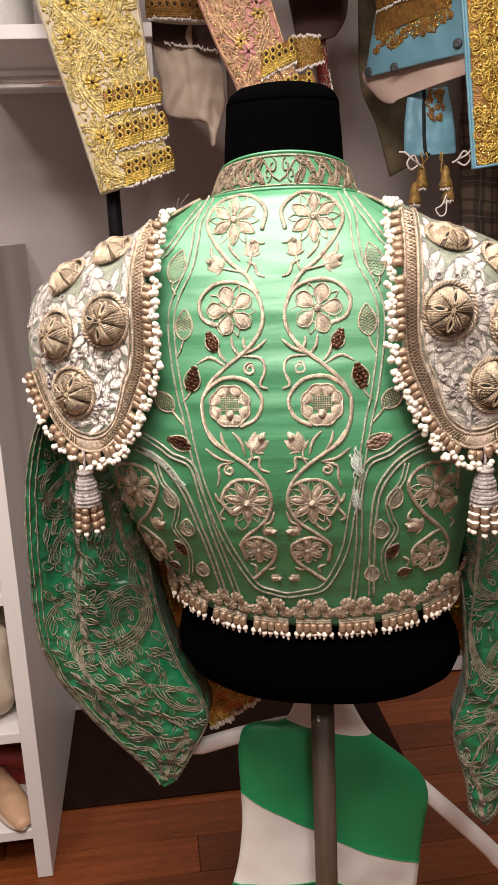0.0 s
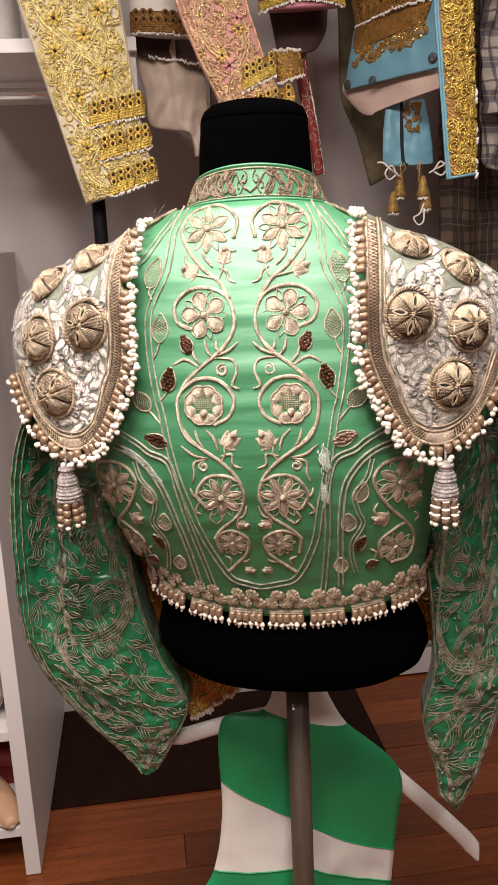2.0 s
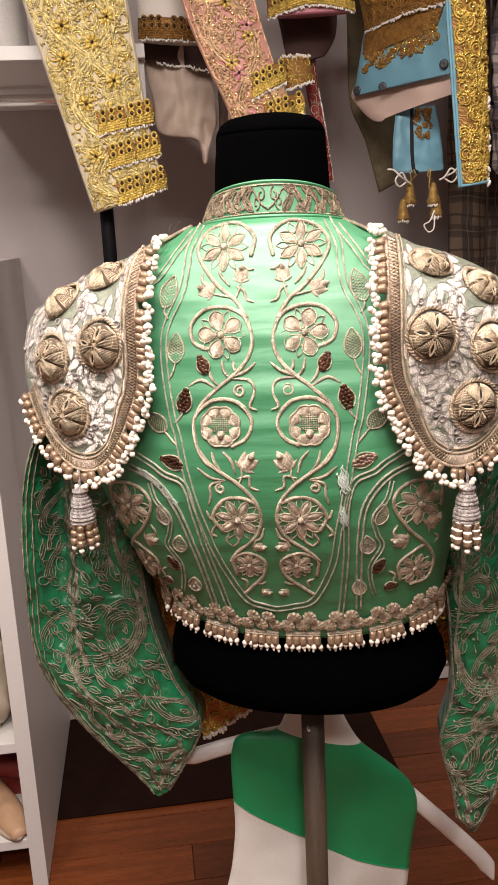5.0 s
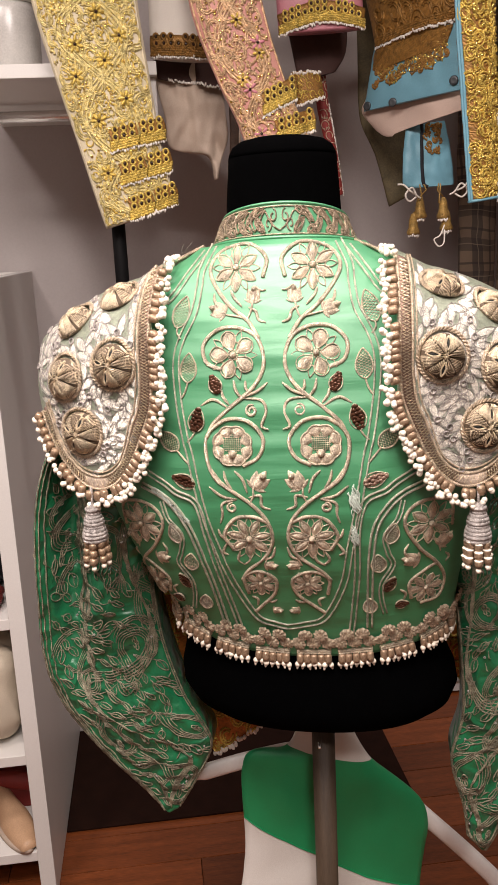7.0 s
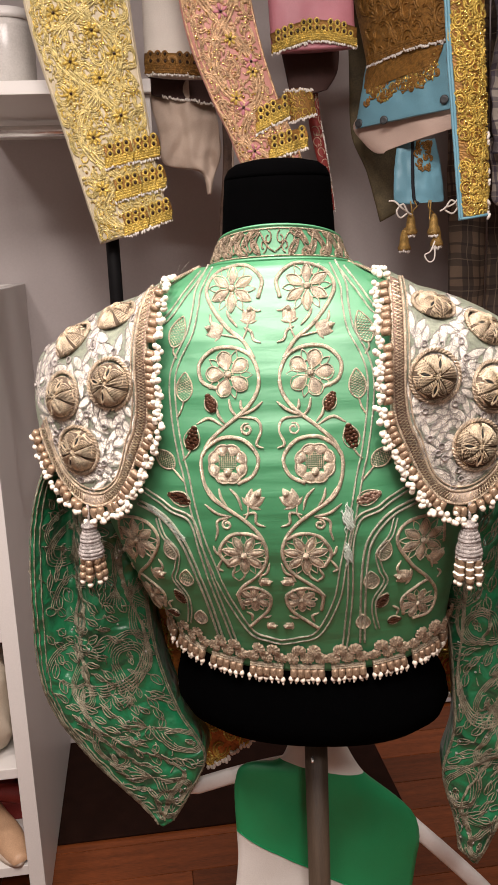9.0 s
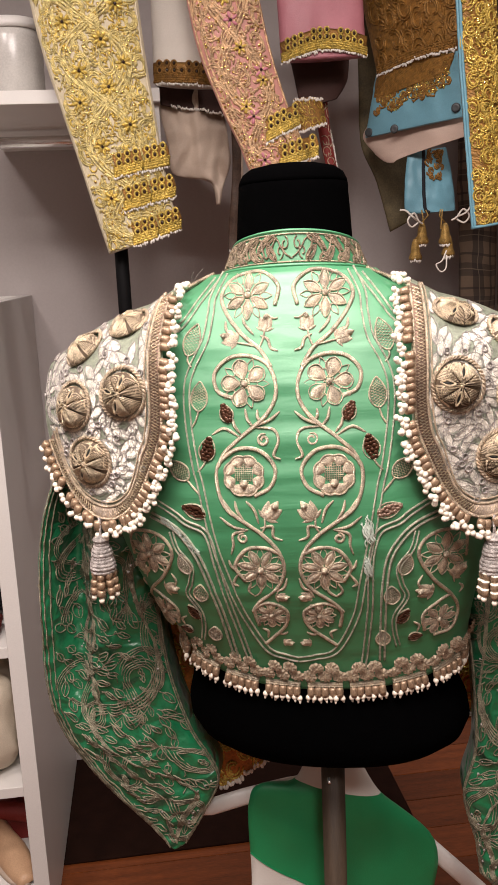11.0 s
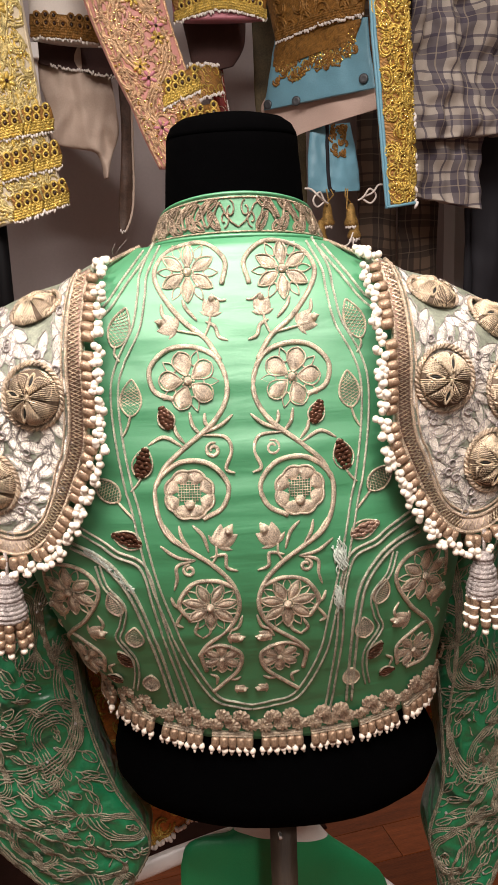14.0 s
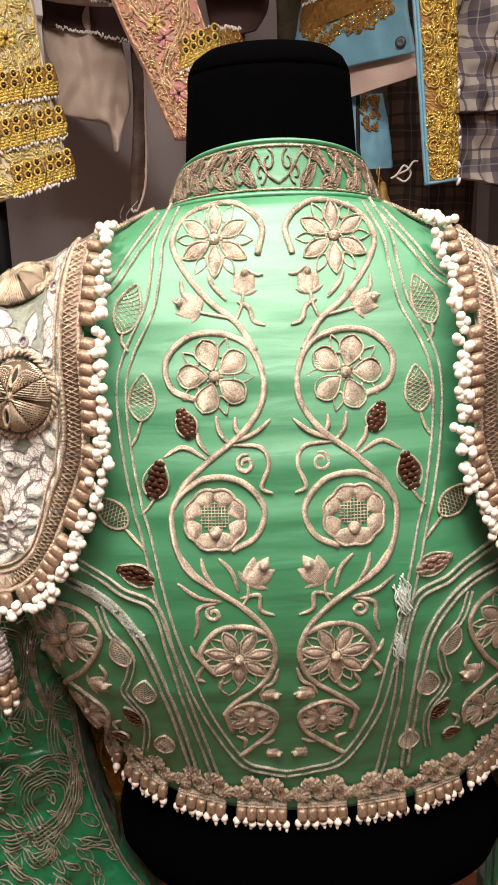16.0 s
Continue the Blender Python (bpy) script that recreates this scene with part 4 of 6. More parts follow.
    for x, z, r in PAD_ROSETTES:
        q, n = at(pad_y, x * side / 100, z / 100, 0.0025)
        f = Matrix.Translation(q) @ n.to_track_quat("Z", "Y").to_matrix().to_4x4() @ pose(0, 0, 0, 0, 0, rnd.uniform(0, 90))
        bm = bmesh.new()
        rows, R, gaps, k0 = [], r / 100 * 0.90, [], rnd.uniform(0, 6)
        for i in range(73):
            rho = i / 72
            row = []
            for j in range(176):
                w = 2 * math.pi * j / 176
                dw = (w + math.pi / 4) % (math.pi / 2) - math.pi / 4
                a, b = rho * math.cos(dw), abs(rho * math.sin(dw))
                edge = 1 - abs(dw) / (math.pi / 4)
                h = 0.0115 * (1 - rho ** 2.6) ** 0.6 * (0.58 + 0.42 * min(1.0, edge * 1.9) ** 0.6)
                h += 0.0012 * math.sin((a - 1.25 * b) * 62 + 1.1 * k0) * min(1.0, rho * 5) * min(1.0, (1 - rho) * 12)
                h -= 0.0020 * math.exp(-(b / 0.04) ** 2) * (rho > 0.12)
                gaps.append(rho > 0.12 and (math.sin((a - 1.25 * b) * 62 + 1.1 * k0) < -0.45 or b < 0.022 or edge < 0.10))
                row.append(f @ Vector((R * rho * math.cos(w), R * rho * math.sin(w), h)))
            rows.append(row)
        grid(bm, rows, True)
        # faces low between the threads and petals get the painted groove shade
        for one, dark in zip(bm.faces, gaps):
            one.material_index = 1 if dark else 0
        dome = part("dome_rosette", bm, (dome_gold, dome_groove_shade), pad, "domed rosette of gold herringbone thread")
        for k in range(3):
            bm = bmesh.new()
            w = 2 * math.pi * (k + 0.5) / 4
            m4 = f @ pose(R * 0.55 * math.cos(w), R * 0.55 * math.sin(w), 0.0068, 0, 20, math.degrees(w))
            ball(bm, (0, 0, 0), 1, m4 @ Matrix.Diagonal((R * 0.27, R * 0.07, 0.0020, 1)), 9)
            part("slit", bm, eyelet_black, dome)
            bm = bmesh.new()
            for e in (1, -1):
                pts = [m4 @ Vector((R * 0.33 * (2 * i / 12 - 1), e * R * 0.105 * math.sin(math.pi * i / 12), 0.0012)) for i in range(13)]
                sweep(bm, pts, [n] * 13, 0.0019, 0.0016, 5)
            part("slit_edge", bm, dome_gold, dome)
        bm = bmesh.new()
        ball(bm, (0, 0, 0), 1, f @ pose(0, 0, 0.0095) @ Matrix.Diagonal((R * 0.11, R * 0.11, 0.0022, 1)), 9)
        part("stud", bm, dome_gold, dome)
        bm = bmesh.new()
        for strand in (0, 1):
            pts, nr = [], []
            for i in range(241):
                w = 2 * math.pi * i / 240
                turn = 20 * w + math.pi * strand
                rr = r / 100 * 1.01 + 0.0012 * math.cos(turn)
                u, v = rr * math.cos(w), rr * math.sin(w)
                ex = f.to_3x3() @ Vector((u, v, 0))
                pp, nn = at(pad_y, max(-0.278, min(0.278, q.x + ex.x)), q.z + ex.z, 0.0020 + 0.0010 * math.sin(turn))
                pp = f @ Vector((u, v, 0.001 + 0.0010 * math.sin(turn))) if (pp - f @ Vector((u, v, 0))).length > 0.012 else pp
                pts.append(pp), nr.append(n)
            sweep(bm, pts, nr, 0.0024, 0.0014, 5)
        part("rope_ring", bm, old_gold, pad)
    # bead fringe
    line = spline([(x, z, 0) for x, z in pad_edge(0.0)], 40)
    walked, last, count = 0.0, 0.0, 0
    for i in range(1, len(line) - 1):
        walked += (line[i] - line[i - 1]).length
        outer = line[i].x > 19.5
        if walked - last < (0.66 if not outer else 0.80):
            continue
        last, count = walked, count + 1
        d = (line[i + 1] - line[i - 1]).normalized()
        away = Vector((d.y, -d.x, 0))
        if not outer and away.x > 0.2 and line[i].x < 16:
            away = -away
        if away.y > 0.3:
            away = -away
        if outer and away.x < -0.1:
            away = -away
        p, n = at(pad_y, line[i].x * side / 100, line[i].y / 100, 0.001)
        dirn = Vector((away.x * side, 0, away.y))
        dirn = (dirn - n * dirn.dot(n) * 0.6).normalized()
        sag = Vector((0, 0, -0.9 if outer else -0.25))
        dirn = (dirn + sag).normalized()
        rot = dirn.to_track_quat("Z", "Y").to_matrix().to_4x4()
        z0 = Vector((rnd.uniform(-0.0012, 0.0012), -0.003, rnd.uniform(-0.0012, 0.0012)))
        if count % 9 != 8:
            clone(pad_barrel, "barrel_bead", pad, Matrix.Translation(p + z0 + n * 0.002 - dirn * 0.0015) @ rot)
        for k in range(2 if outer else 4):
            off = Vector((rnd.uniform(-0.003, 0.003), rnd.uniform(-0.003, 0.001), rnd.uniform(-0.0045, 0.0045)))
            clone(pad_ball, "pearl_bead", pad, Matrix.Translation(p + z0 + n * 0.003 + dirn * (0.0095 + rnd.uniform(-0.001, 0.004)) + off))
    # cluster of pearls at the shoulder
    for k in range(14):
        p = Vector((side * rnd.uniform(0.106, 0.120), rnd.uniform(-0.055, 0.0), 0))
        p.z = 1.468 + 0.004 * rnd.random() - 0.18 * max(0, -p.y - 0.02)
        clone(pad_ball, "pearl_bead", pad, Matrix.Translation(p))
    # tassel below the point
    x, z = side * 0.1965, 1.231
    y = pad_y(x, 1.245) - 0.007
    bm = bmesh.new()
    tube(bm, [(x, y, z + 0.010), (x, y, z - 0.014)], 0.0016, 6)
    lathe(bm, ((0.0, -0.008), (0.0045, -0.009), (0.0072, -0.013), (0.0058, -0.018), (0.0085, -0.021), (0.0102, -0.027), (0.0092, -0.031), (0.0112, -0.034), (0.0125, -0.041), (0.0115, -0.047), (0.0, -0.048)), 18, pose(x, y, z))
    for h in (-0.0135, -0.0175, -0.0215, -0.0250, -0.0285, -0.0320, -0.0355, -0.0390, -0.0425, -0.0465):
        rr = float(np.interp(-h, (0.013, 0.018, 0.027, 0.031, 0.041, 0.047), (0.0072, 0.0060, 0.0102, 0.0093, 0.0125, 0.0118)))
        pts = [Vector((x + rr * math.cos(w), y + rr * math.sin(w), z + h)) for w in (2 * math.pi * i / 40 for i in range(41))]
        sweep(bm, pts, [Vector((0, 0, 1))] * 41, 0.0028, 0.0022, 5, 0, 0.4)
    tassel = part("tassel", bm, silver_tassel, jacket, "grey silver thread tassel with strings of beads")
    for k in range(7):
        w = 2 * math.pi * k / 7 + 0.2
        for j in range(3):
            m4 = Matrix.Translation((x + (0.0094 + 0.0011 * j) * math.cos(w), y + (0.0094 + 0.0011 * j) * math.sin(w), z - 0.0465 - 0.0082 * j - 0.0015 * (k % 2))) @ pose(0, 0, 0, 180 + rnd.uniform(-7, 7), rnd.uniform(-7, 7), 0) @ Matrix.Diagonal((0.95, 0.95, 0.78, 1))
            clone(pad_barrel, "barrel_bead", tassel, m4)
            if side > 0:
                clone(pad_ball, "white_ring", tassel, Matrix.Translation(m4.translation + Vector((0, 0, -0.0008))) @ Matrix.Diagonal((1.5, 1.5, 0.55, 1)))
        clone(pad_ball, "pearl_bead", tassel, Matrix.Translation((x + 0.0122 * math.cos(w), y + 0.0122 * math.sin(w), z - 0.0735 - 0.002 * (k % 2))))
for o in (pad_barrel, pad_ball):
    bpy.data.objects.remove(o)



# stray hairs of thread at the shoulder
for k in range(2):
    bm = bmesh.new()
    x = -0.098 + 0.004 * k
    tube(bm, spline([(x, -0.012, 1.468), (x - 0.005, -0.016, 1.475), (x - 0.002 + 0.006 * k, -0.02, 1.482 + 0.003 * k)], 8), 0.00018, 4)
    part("stray_thread", bm, silver_tassel, jacket, "stray hair of gold thread")

# ---- clothes hanging behind ----
cream = material("cream_cloth", (0.56, 0.49, 0.35), 0.7, 0, 0.12, 12, 0.25, 500)
white_cloth = material("white_cloth", (0.74, 0.69, 0.62), 0.7, 0, 0.08, 12, 0.25, 500)
gold_rich = thread("yellow_gold_thread", (0.62, 0.45, 0.105), 0.5, 0.36, 1200)
gold_pale = thread("pale_gold_thread", (0.60, 0.495, 0.21), 0.45, 0.40, 1200)
gold_flake = material("gold_sequin", (0.85, 0.62, 0.20), 0.16, 0.9, 0.3, 200, 0.2, 600)
eyelet_dark = material("dark_garnet_stone", (0.030, 0.012, 0.008), 0.25, 0, 0.4, 200, 0.1, 500)
salmon = material("salmon_satin", (0.50, 0.235, 0.195), 0.45, 0, 0.25, 30, 0.25, 500)
salmon_gold = thread("salmon_gold_thread", (0.60, 0.40, 0.235), 0.45, 0.4, 1400)
tassel_gold = thread("brown_gold_tassel_thread", (0.40, 0.25, 0.075), 0.45, 0.42, 1600)
brown_brocade = material("dark_brown_brocade", (0.070, 0.040, 0.026), 0.6, 0.1, 0.5, 60, 0.4, 300)
pink = material("pink_satin", (0.50, 0.19, 0.23), 0.45, 0, 0.15, 14, 0.25, 500)
lining = material("beige_lining", (0.50, 0.40, 0.32), 0.75, 0, 0.12, 9, 0.3, 400)
# red brown jacket insides, darkened in colour for the shade within
inside_shade = material("red_brown_inside_shade", (0.045, 0.018, 0.014), 0.8, 0, 0.3, 20, 0.3, 400)
red_cloth = material("deep_red_cloth", (0.22, 0.022, 0.018), 0.6, 0, 0.3, 25, 0.3, 400)
blue = material("sky_blue_satin", (0.15, 0.34, 0.43), 0.45, 0, 0.15, 14, 0.25, 500)
blush = material("blush_lining", (0.56, 0.42, 0.35), 0.7, 0, 0.12, 10, 0.3, 500)
brown_gold = thread("brown_gold_brocade", (0.27, 0.135, 0.030), 0.35, 0.5, 700)
olive = material("olive_brocade", (0.085, 0.065, 0.028), 0.7, 0, 0.5, 40, 0.4, 300)
button_grey = material("grey_button", (0.05, 0.055, 0.06), 0.4, 0.2, 0.2, 80, 0.1, 400)
navy = material("black_navy_cloth", (0.008, 0.008, 0.012), 0.8, 0, 0.2, 20, 0.3, 400)
fringe_white = material("white_chenille_fringe", (0.80, 0.76, 0.70), 0.6, 0, 0.12, 120, 0.3, 700)


def plaid(name, ground, dark, line, scale):
    """Woven checks: broad bands and thin lines both ways."""
    m = material(name, ground, 0.8, 0, 0.12, 30, 0.3, 900)
    n, l = m.node_tree.nodes, m.node_tree.links
    b = n["Principled BSDF"]
    sep = n.new("ShaderNodeSeparateXYZ")
    warp = n.new("ShaderNodeTexNoise")
    warp.inputs["Scale"].default_value = 7.0
    l.new(n["Texture Coordinate"].outputs["Object"], warp.inputs["Vector"])
    wadd = n.new("ShaderNodeVectorMath")
    wadd.operation = "MULTIPLY_ADD"
    wadd.inputs[1].default_value = (0.040, 0.018, 0.030)
    l.new(warp.outputs["Color"], wadd.inputs[0])
    l.new(n["Texture Coordinate"].outputs["Object"], wadd.inputs[2])
    l.new(wadd.outputs[0], sep.inputs[0])
    last = n["Principled BSDF"].inputs["Base Color"].links[0].from_socket
    for axis, width, color, shift, amount in (("X", 0.36, dark, 0.0, 0.72), ("Z", 0.36, dark, 0.1, 0.62), ("X", 0.07, dark, 0.42, 0.7), ("Z", 0.07, dark, 0.52, 0.7), ("X", 0.030, line, 0.82, 0.45), ("Z", 0.030, line, 0.92, 0.45)):
        mul, fr, lt = n.new("ShaderNodeMath"), n.new("ShaderNodeMath"), n.new("ShaderNodeMath")
        mul.operation, fr.operation, lt.operation = "MULTIPLY_ADD", "FRACT", "LESS_THAN"
        mul.inputs[1].default_value, mul.inputs[2].default_value = scale, shift
        lt.inputs[1].default_value = width
        l.new(sep.outputs[axis], mul.inputs[0]), l.new(mul.outputs[0], fr.inputs[0]), l.new(fr.outputs[0], lt.inputs[0])
        am = n.new("ShaderNodeMath")
        am.operation = "MULTIPLY"
        am.inputs[1].default_value = amount
        l.new(lt.outputs[0], am.inputs[0])
        mx = n.new("ShaderNodeMix")
        mx.data_type = "RGBA"
        l.new(am.outputs[0], mx.inputs["Factor"])
        l.new(last, mx.inputs["A"])
        mx.inputs["B"].default_value = (*color, 1)
        last = mx.outputs["Result"]
    l.new(last, b.inputs["Base Color"])
    return m


plaid_light = plaid("grey_navy_plaid", (0.42, 0.375, 0.32), (0.040, 0.032, 0.062), (0.45, 0.38, 0.27), 15.0)
plaid_dark = plaid("dark_brown_plaid", (0.15, 0.105, 0.070), (0.025, 0.018, 0.016), (0.24, 0.19, 0.13), 13.0)


def cr(p, f):
    return 0.5 * (2 * p[1] + (p[2] - p[0]) * f + (2 * p[0] - 5 * p[1] + 4 * p[2] - p[3]) * f * f + (3 * p[1] - p[0] - 3 * p[2] + p[3]) * f ** 3)


def loft(rows, plane, thick, fold=0.004, freq=1.0, seed=0.0, pleat=0.0):
    """A cloth between a left and a right edge, rows of ((x, z), (x, z)) from top to bottom, near the upright plane."""
    (x0, y0), (x1, y1) = plane
    def point(u, v, off=0.0):
        u, v = min(max(u, 0), 1), min(max(v, 0), 1)
        k = u * (len(rows) - 1)
        i = min(int(k), len(rows) - 2)
        e = [[cr([rows[max(0, min(len(rows) - 1, i + d))][s][c] for d in (-1, 0, 1, 2)], k - i) for c in (0, 1)] for s in (0, 1)]
        x, z = e[0][0] + (e[1][0] - e[0][0]) * v, e[0][1] + (e[1][1] - e[0][1]) * v
        y = y0 + (y1 - y0) * (x - x0) / (x1 - x0)
        w = fold * (noise.noise((x * 18 * freq + seed, seed, z * 9 * freq)) + 0.5 * noise.noise((x * 45 * freq, seed + 3, z * 30 * freq)))
        w += pleat * math.sin(v * 21 + 3 * noise.noise((z * 5, seed, 0)))
        return Vector((x, y - thick * abs(math.sin(math.pi * v)) ** 0.6 - w - off, z))
    return point


def cloth(name, rows, plane, thick, mat, parent, label="", fold=0.004, freq=1.0, seed=0.0, nu=40, nv=26, pleat=0.0):
    P = loft(rows, plane, thick, fold, freq, seed, pleat)
    bm = bmesh.new()
    out = []
    for i in range(nu + 1):
        front = [P(i / nu, j / nv) for j in range(nv + 1)]
        back = [Vector((p.x, p.y + 2 * thick * abs(math.sin(math.pi * j / nv)) ** 0.6 + 0.003, p.z)) for j, p in enumerate(front)]
        out.append(front + back[::-1])
    vs = grid(bm, out, True)
    cap(bm, vs[0]), cap(bm, vs[-1][::-1])
    return part(name, bm, mat, parent, label), P


def normal_of(P, u, v):
    a = P(min(u + 0.01, 1), v) - P(max(u - 0.01, 0), v)
    b = P(u, min(v + 0.01, 1)) - P(u, max(v - 0.01, 0))
    n = a.cross(b).normalized()
    return (-n if n.y > 0 else n), max(a.length / 0.02, 0.02), max(b.length / 0.02, 0.02)


def stitched(P, line, off=0.0006):
    pts, nrm = [], []
    for u, v in line:
        n, _, _ = normal_of(P, u, v)
        pts.append(P(u, v) + n * off), nrm.append(n)
    return pts, nrm


def local_line(P, u, v, xy):
    """Metres about (u, v) turned into steps of u and v."""
    _, lu, lv = normal_of(P, u, v)
    return [(u + y / lu, v + x / lv) for x, y in xy]


def inside(line, lo=0.03, hi=0.97):
    return [(u, v) for u, v in line if 0.0 <= u <= 0.99 and lo < v < hi]


def scatter(P, rnd, apart, zone, tries=900):
    """Places on a cloth that keep a distance."""
    out = []
    for _ in range(tries):
        u, v = rnd.uniform(zone[0], zone[1]), rnd.uniform(zone[2], zone[3])
        p = P(u, v)
        if all((p - q).length > apart for _, _, q in out):
            out.append((u, v, p))
    return out


def scrollwork(P, name, mat, parent, rnd, apart, zone, wide, rings=(1.0, 0.8), strokes=6, high=0.7, label="", reach=1.0):
    """Scrolls, each with parallel cords and a spray of leaf strokes."""
    bm = bmesh.new()
    for u, v, _ in scatter(P, rnd, apart, zone):
        s, w0, r = rnd.choice((-1, 1)), rnd.uniform(0, 6.28), apart * rnd.uniform(0.50, 0.62)
        for k in rings:
            xy = []
            for i in range(26):
                q = i / 25
                w = w0 + s * q * 5.6
                rr = r * k * (1.05 - 0.5 * q)
                xy.append((rr * math.cos(w), rr * math.sin(w) * 1.25))
            line = inside(local_line(P, u, v, xy))
            if len(line) > 3:
                p, n = stitched(P, line)
                sweep(bm, p, n, wide, wide * high, 5, 0.3, 0.15)
        tail = w0 + s * 5.6
        for i in range(strokes):
            w = w0 + i * 0.33 * s + 2.0
            a, b = r * 1.1, r * rnd.uniform(1.5, 1.9) * reach
            xy = [(a * math.cos(w), a * math.sin(w)), (0.5 * (a + b) * math.cos(w + 0.18), 0.5 * (a + b) * math.sin(w + 0.18)), (b * math.cos(w + 0.22), b * math.sin(w + 0.22))]
            line = inside(local_line(P, u, v, xy))
            if len(line) == 3:
                p, n = stitched(P, line)
                sweep(bm, p, n, wide * 1.5, wide * 0.8, 5, 0.7)
    return part(name, bm, mat, parent, label)


def small_flowers(P, name, mat, parent, rnd, apart, zone, r, petals=6, label=""):
    for u, v, c in scatter(P, rnd, apart, zone):
        n, _, _ = normal_of(P, u, v)
        f = Matrix.Translation(c + n * 0.001) @ n.to_track_quat("Z", "Y").to_matrix().to_4x4() @ pose(0, 0, 0, 0, 0, rnd.uniform(0, 90))
        bm = bmesh.new()
        for k in range(petals):
            w = 2 * math.pi * k / petals
            ball(bm, (0, 0, 0), 1, f @ pose(math.cos(w) * r * 0.58, math.sin(w) * r * 0.58, 0.001, 0, 0, math.degrees(w)) @ Matrix.Diagonal((r * 0.46, r * 0.22, 0.0028, 1)), 7)
        fl = part(name, bm, mat, parent, label)
        bm = bmesh.new()
        ball(bm, (0, 0, 0), 1, f @ pose(0, 0, 0.003) @ Matrix.Diagonal((r * 0.2, r * 0.2, 0.003, 1)), 7)
        part("stone", bm, eyelet_dark, fl)


def sequins(P, parent, rnd, count, zone, r, mat=None):
    bm = bmesh.new()
    for _ in range(count):
        u, v = rnd.uniform(zone[0], zone[1]), rnd.uniform(zone[2], zone[3])
        n, _, _ = normal_of(P, u, v)
        f = Matrix.Translation(P(u, v) + n * 0.002) @ n.to_track_quat("Z", "Y").to_matrix().to_4x4() @ pose(0, 0, 0, rnd.uniform(-30, 30), rnd.uniform(-30, 30), 0)
        lathe(bm, ((0.0, 0.0), (r, 0.0), (r * 0.8, 0.0008), (0.0, 0.001)), 7, f)
    tagged(part("sequin_trim", bm, mat or gold_flake, parent), kind="stuff")


def fringe(line, parent, rnd, r=0.0032, drop=0.006):
    """A row of short white chenille loops along a line of points."""
    bm = bmesh.new()
    length = sum((b - a).length for a, b in zip(line, line[1:]))
    k = max(4, int(length / (r * 1.25)))
    for i in range(k):
        q = i / (k - 1) * (len(line) - 1)
        j = min(int(q), len(line) - 2)
        p = line[j].lerp(line[j + 1], q - j) + Vector((0, rnd.uniform(-0.003, 0.001), rnd.uniform(-0.45, 0.45) * drop))
        ball(bm, (0, 0, 0), 1, Matrix.Translation(p) @ pose(0, 0, 0, rnd.uniform(-30, 30), rnd.uniform(-40, 40), 0) @ Matrix.Diagonal((r * 0.75, r * 0.8, r * rnd.uniform(1.0, 1.7), 1)), 6)
    return part("white_fringe", bm, fringe_white, parent, "white chenille fringe")


def gold_band(line, parent, rnd, height=0.030, eyelets=True, mat=None, ring=0.0066, bars=4):
    """Gold rope rows over a fringe, with a row or two of ringed stones above."""
    line = [Vector(p) for p in line]
    up = Vector((0, 0, 1))
    front = Vector((0, -1, 0))
    bm = bmesh.new()
    for k in range(bars):
        pts = [p + up * (0.004 + 0.0044 * k) + front * (0.002 + 0.0006 * math.sin(i * 1.7 + k)) for i, p in enumerate(spline(line, 26))]
        sweep(bm, pts, [front] * len(pts), 0.0056, 0.0030, 5, 0, 0.35)
    band = part("gold_band", bm, mat or gold_rich, parent, "ropes of bright gold thread")
    if eyelets:
        bm = bmesh.new()
        pts = [p + up * 0.029 + front * 0.0005 for p in spline(line, 8)]
        sweep(bm, pts, [front] * len(pts), 0.024, 0.0014, 6)
        part("band_ground", bm, brown_gold, band)
    fringe(spline(line, 6), parent, rnd)
    if eyelets:
        length = sum((b - a).length for a, b in zip(line, line[1:]))
        dense = spline(line, 30)
        for row in range(2 if height > 0.028 else 1):
            k = max(2, int(length / (ring * 2.3)))
            for i in range(k):
                if row and i % 4 == 3:
                    continue
                q = (0.04 + 0.92 * (i + 0.5) / k) * (len(dense) - 1)
                j = min(int(q), len(dense) - 2)
                c = dense[j] + up * (0.0250 + 0.0130 * row) + front * 0.003
                bm = bmesh.new()
                pts = [c + Vector((math.cos(w) * ring * 0.72, 0, math.sin(w) * ring * 0.85)) for w in (2 * math.pi * a / 12 for a in range(13))]
                sweep(bm, pts, [front] * 13, ring * 0.62, 0.0026, 5)
                e = part("eyelet", bm, mat or gold_rich, band)
                bm = bmesh.new()
                ball(bm, (0, 0, 0), 1, Matrix.Translation(c + front * 0.0006) @ Matrix.Diagonal((ring * 0.42, 0.0016, ring * 0.5, 1)), 7)
                part("stone", bm, eyelet_dark, parent)
    return band


class Near:
    """Finds the front of a cloth at a given x and z."""
    def __init__(self, P):
        self.g = [P(i / 60, j / 30) for i in range(61) for j in range(31)]
        self.a = np.array([(p.x, p.z) for p in self.g])

    def y(self, x, z):
        return self.g[int(np.argmin(((self.a - (x, z)) ** 2).sum(1)))].y


def flat(y):
    return ((0.0, y), (1.0, y))


def on_cloth(P, pts, off=0.003):
    near = Near(P)
    return [(x, near.y(x, z) - off, z) for x, z in pts]


def mid(a, b, f):
    return (a[0] + (b[0] - a[0]) * f, a[1] + (b[1] - a[1]) * f)


def garment(name, at_xy, base, label, category):
    return tagged(thing(name, at_xy, 0, base), label, category, "clothes hanging along the wall")


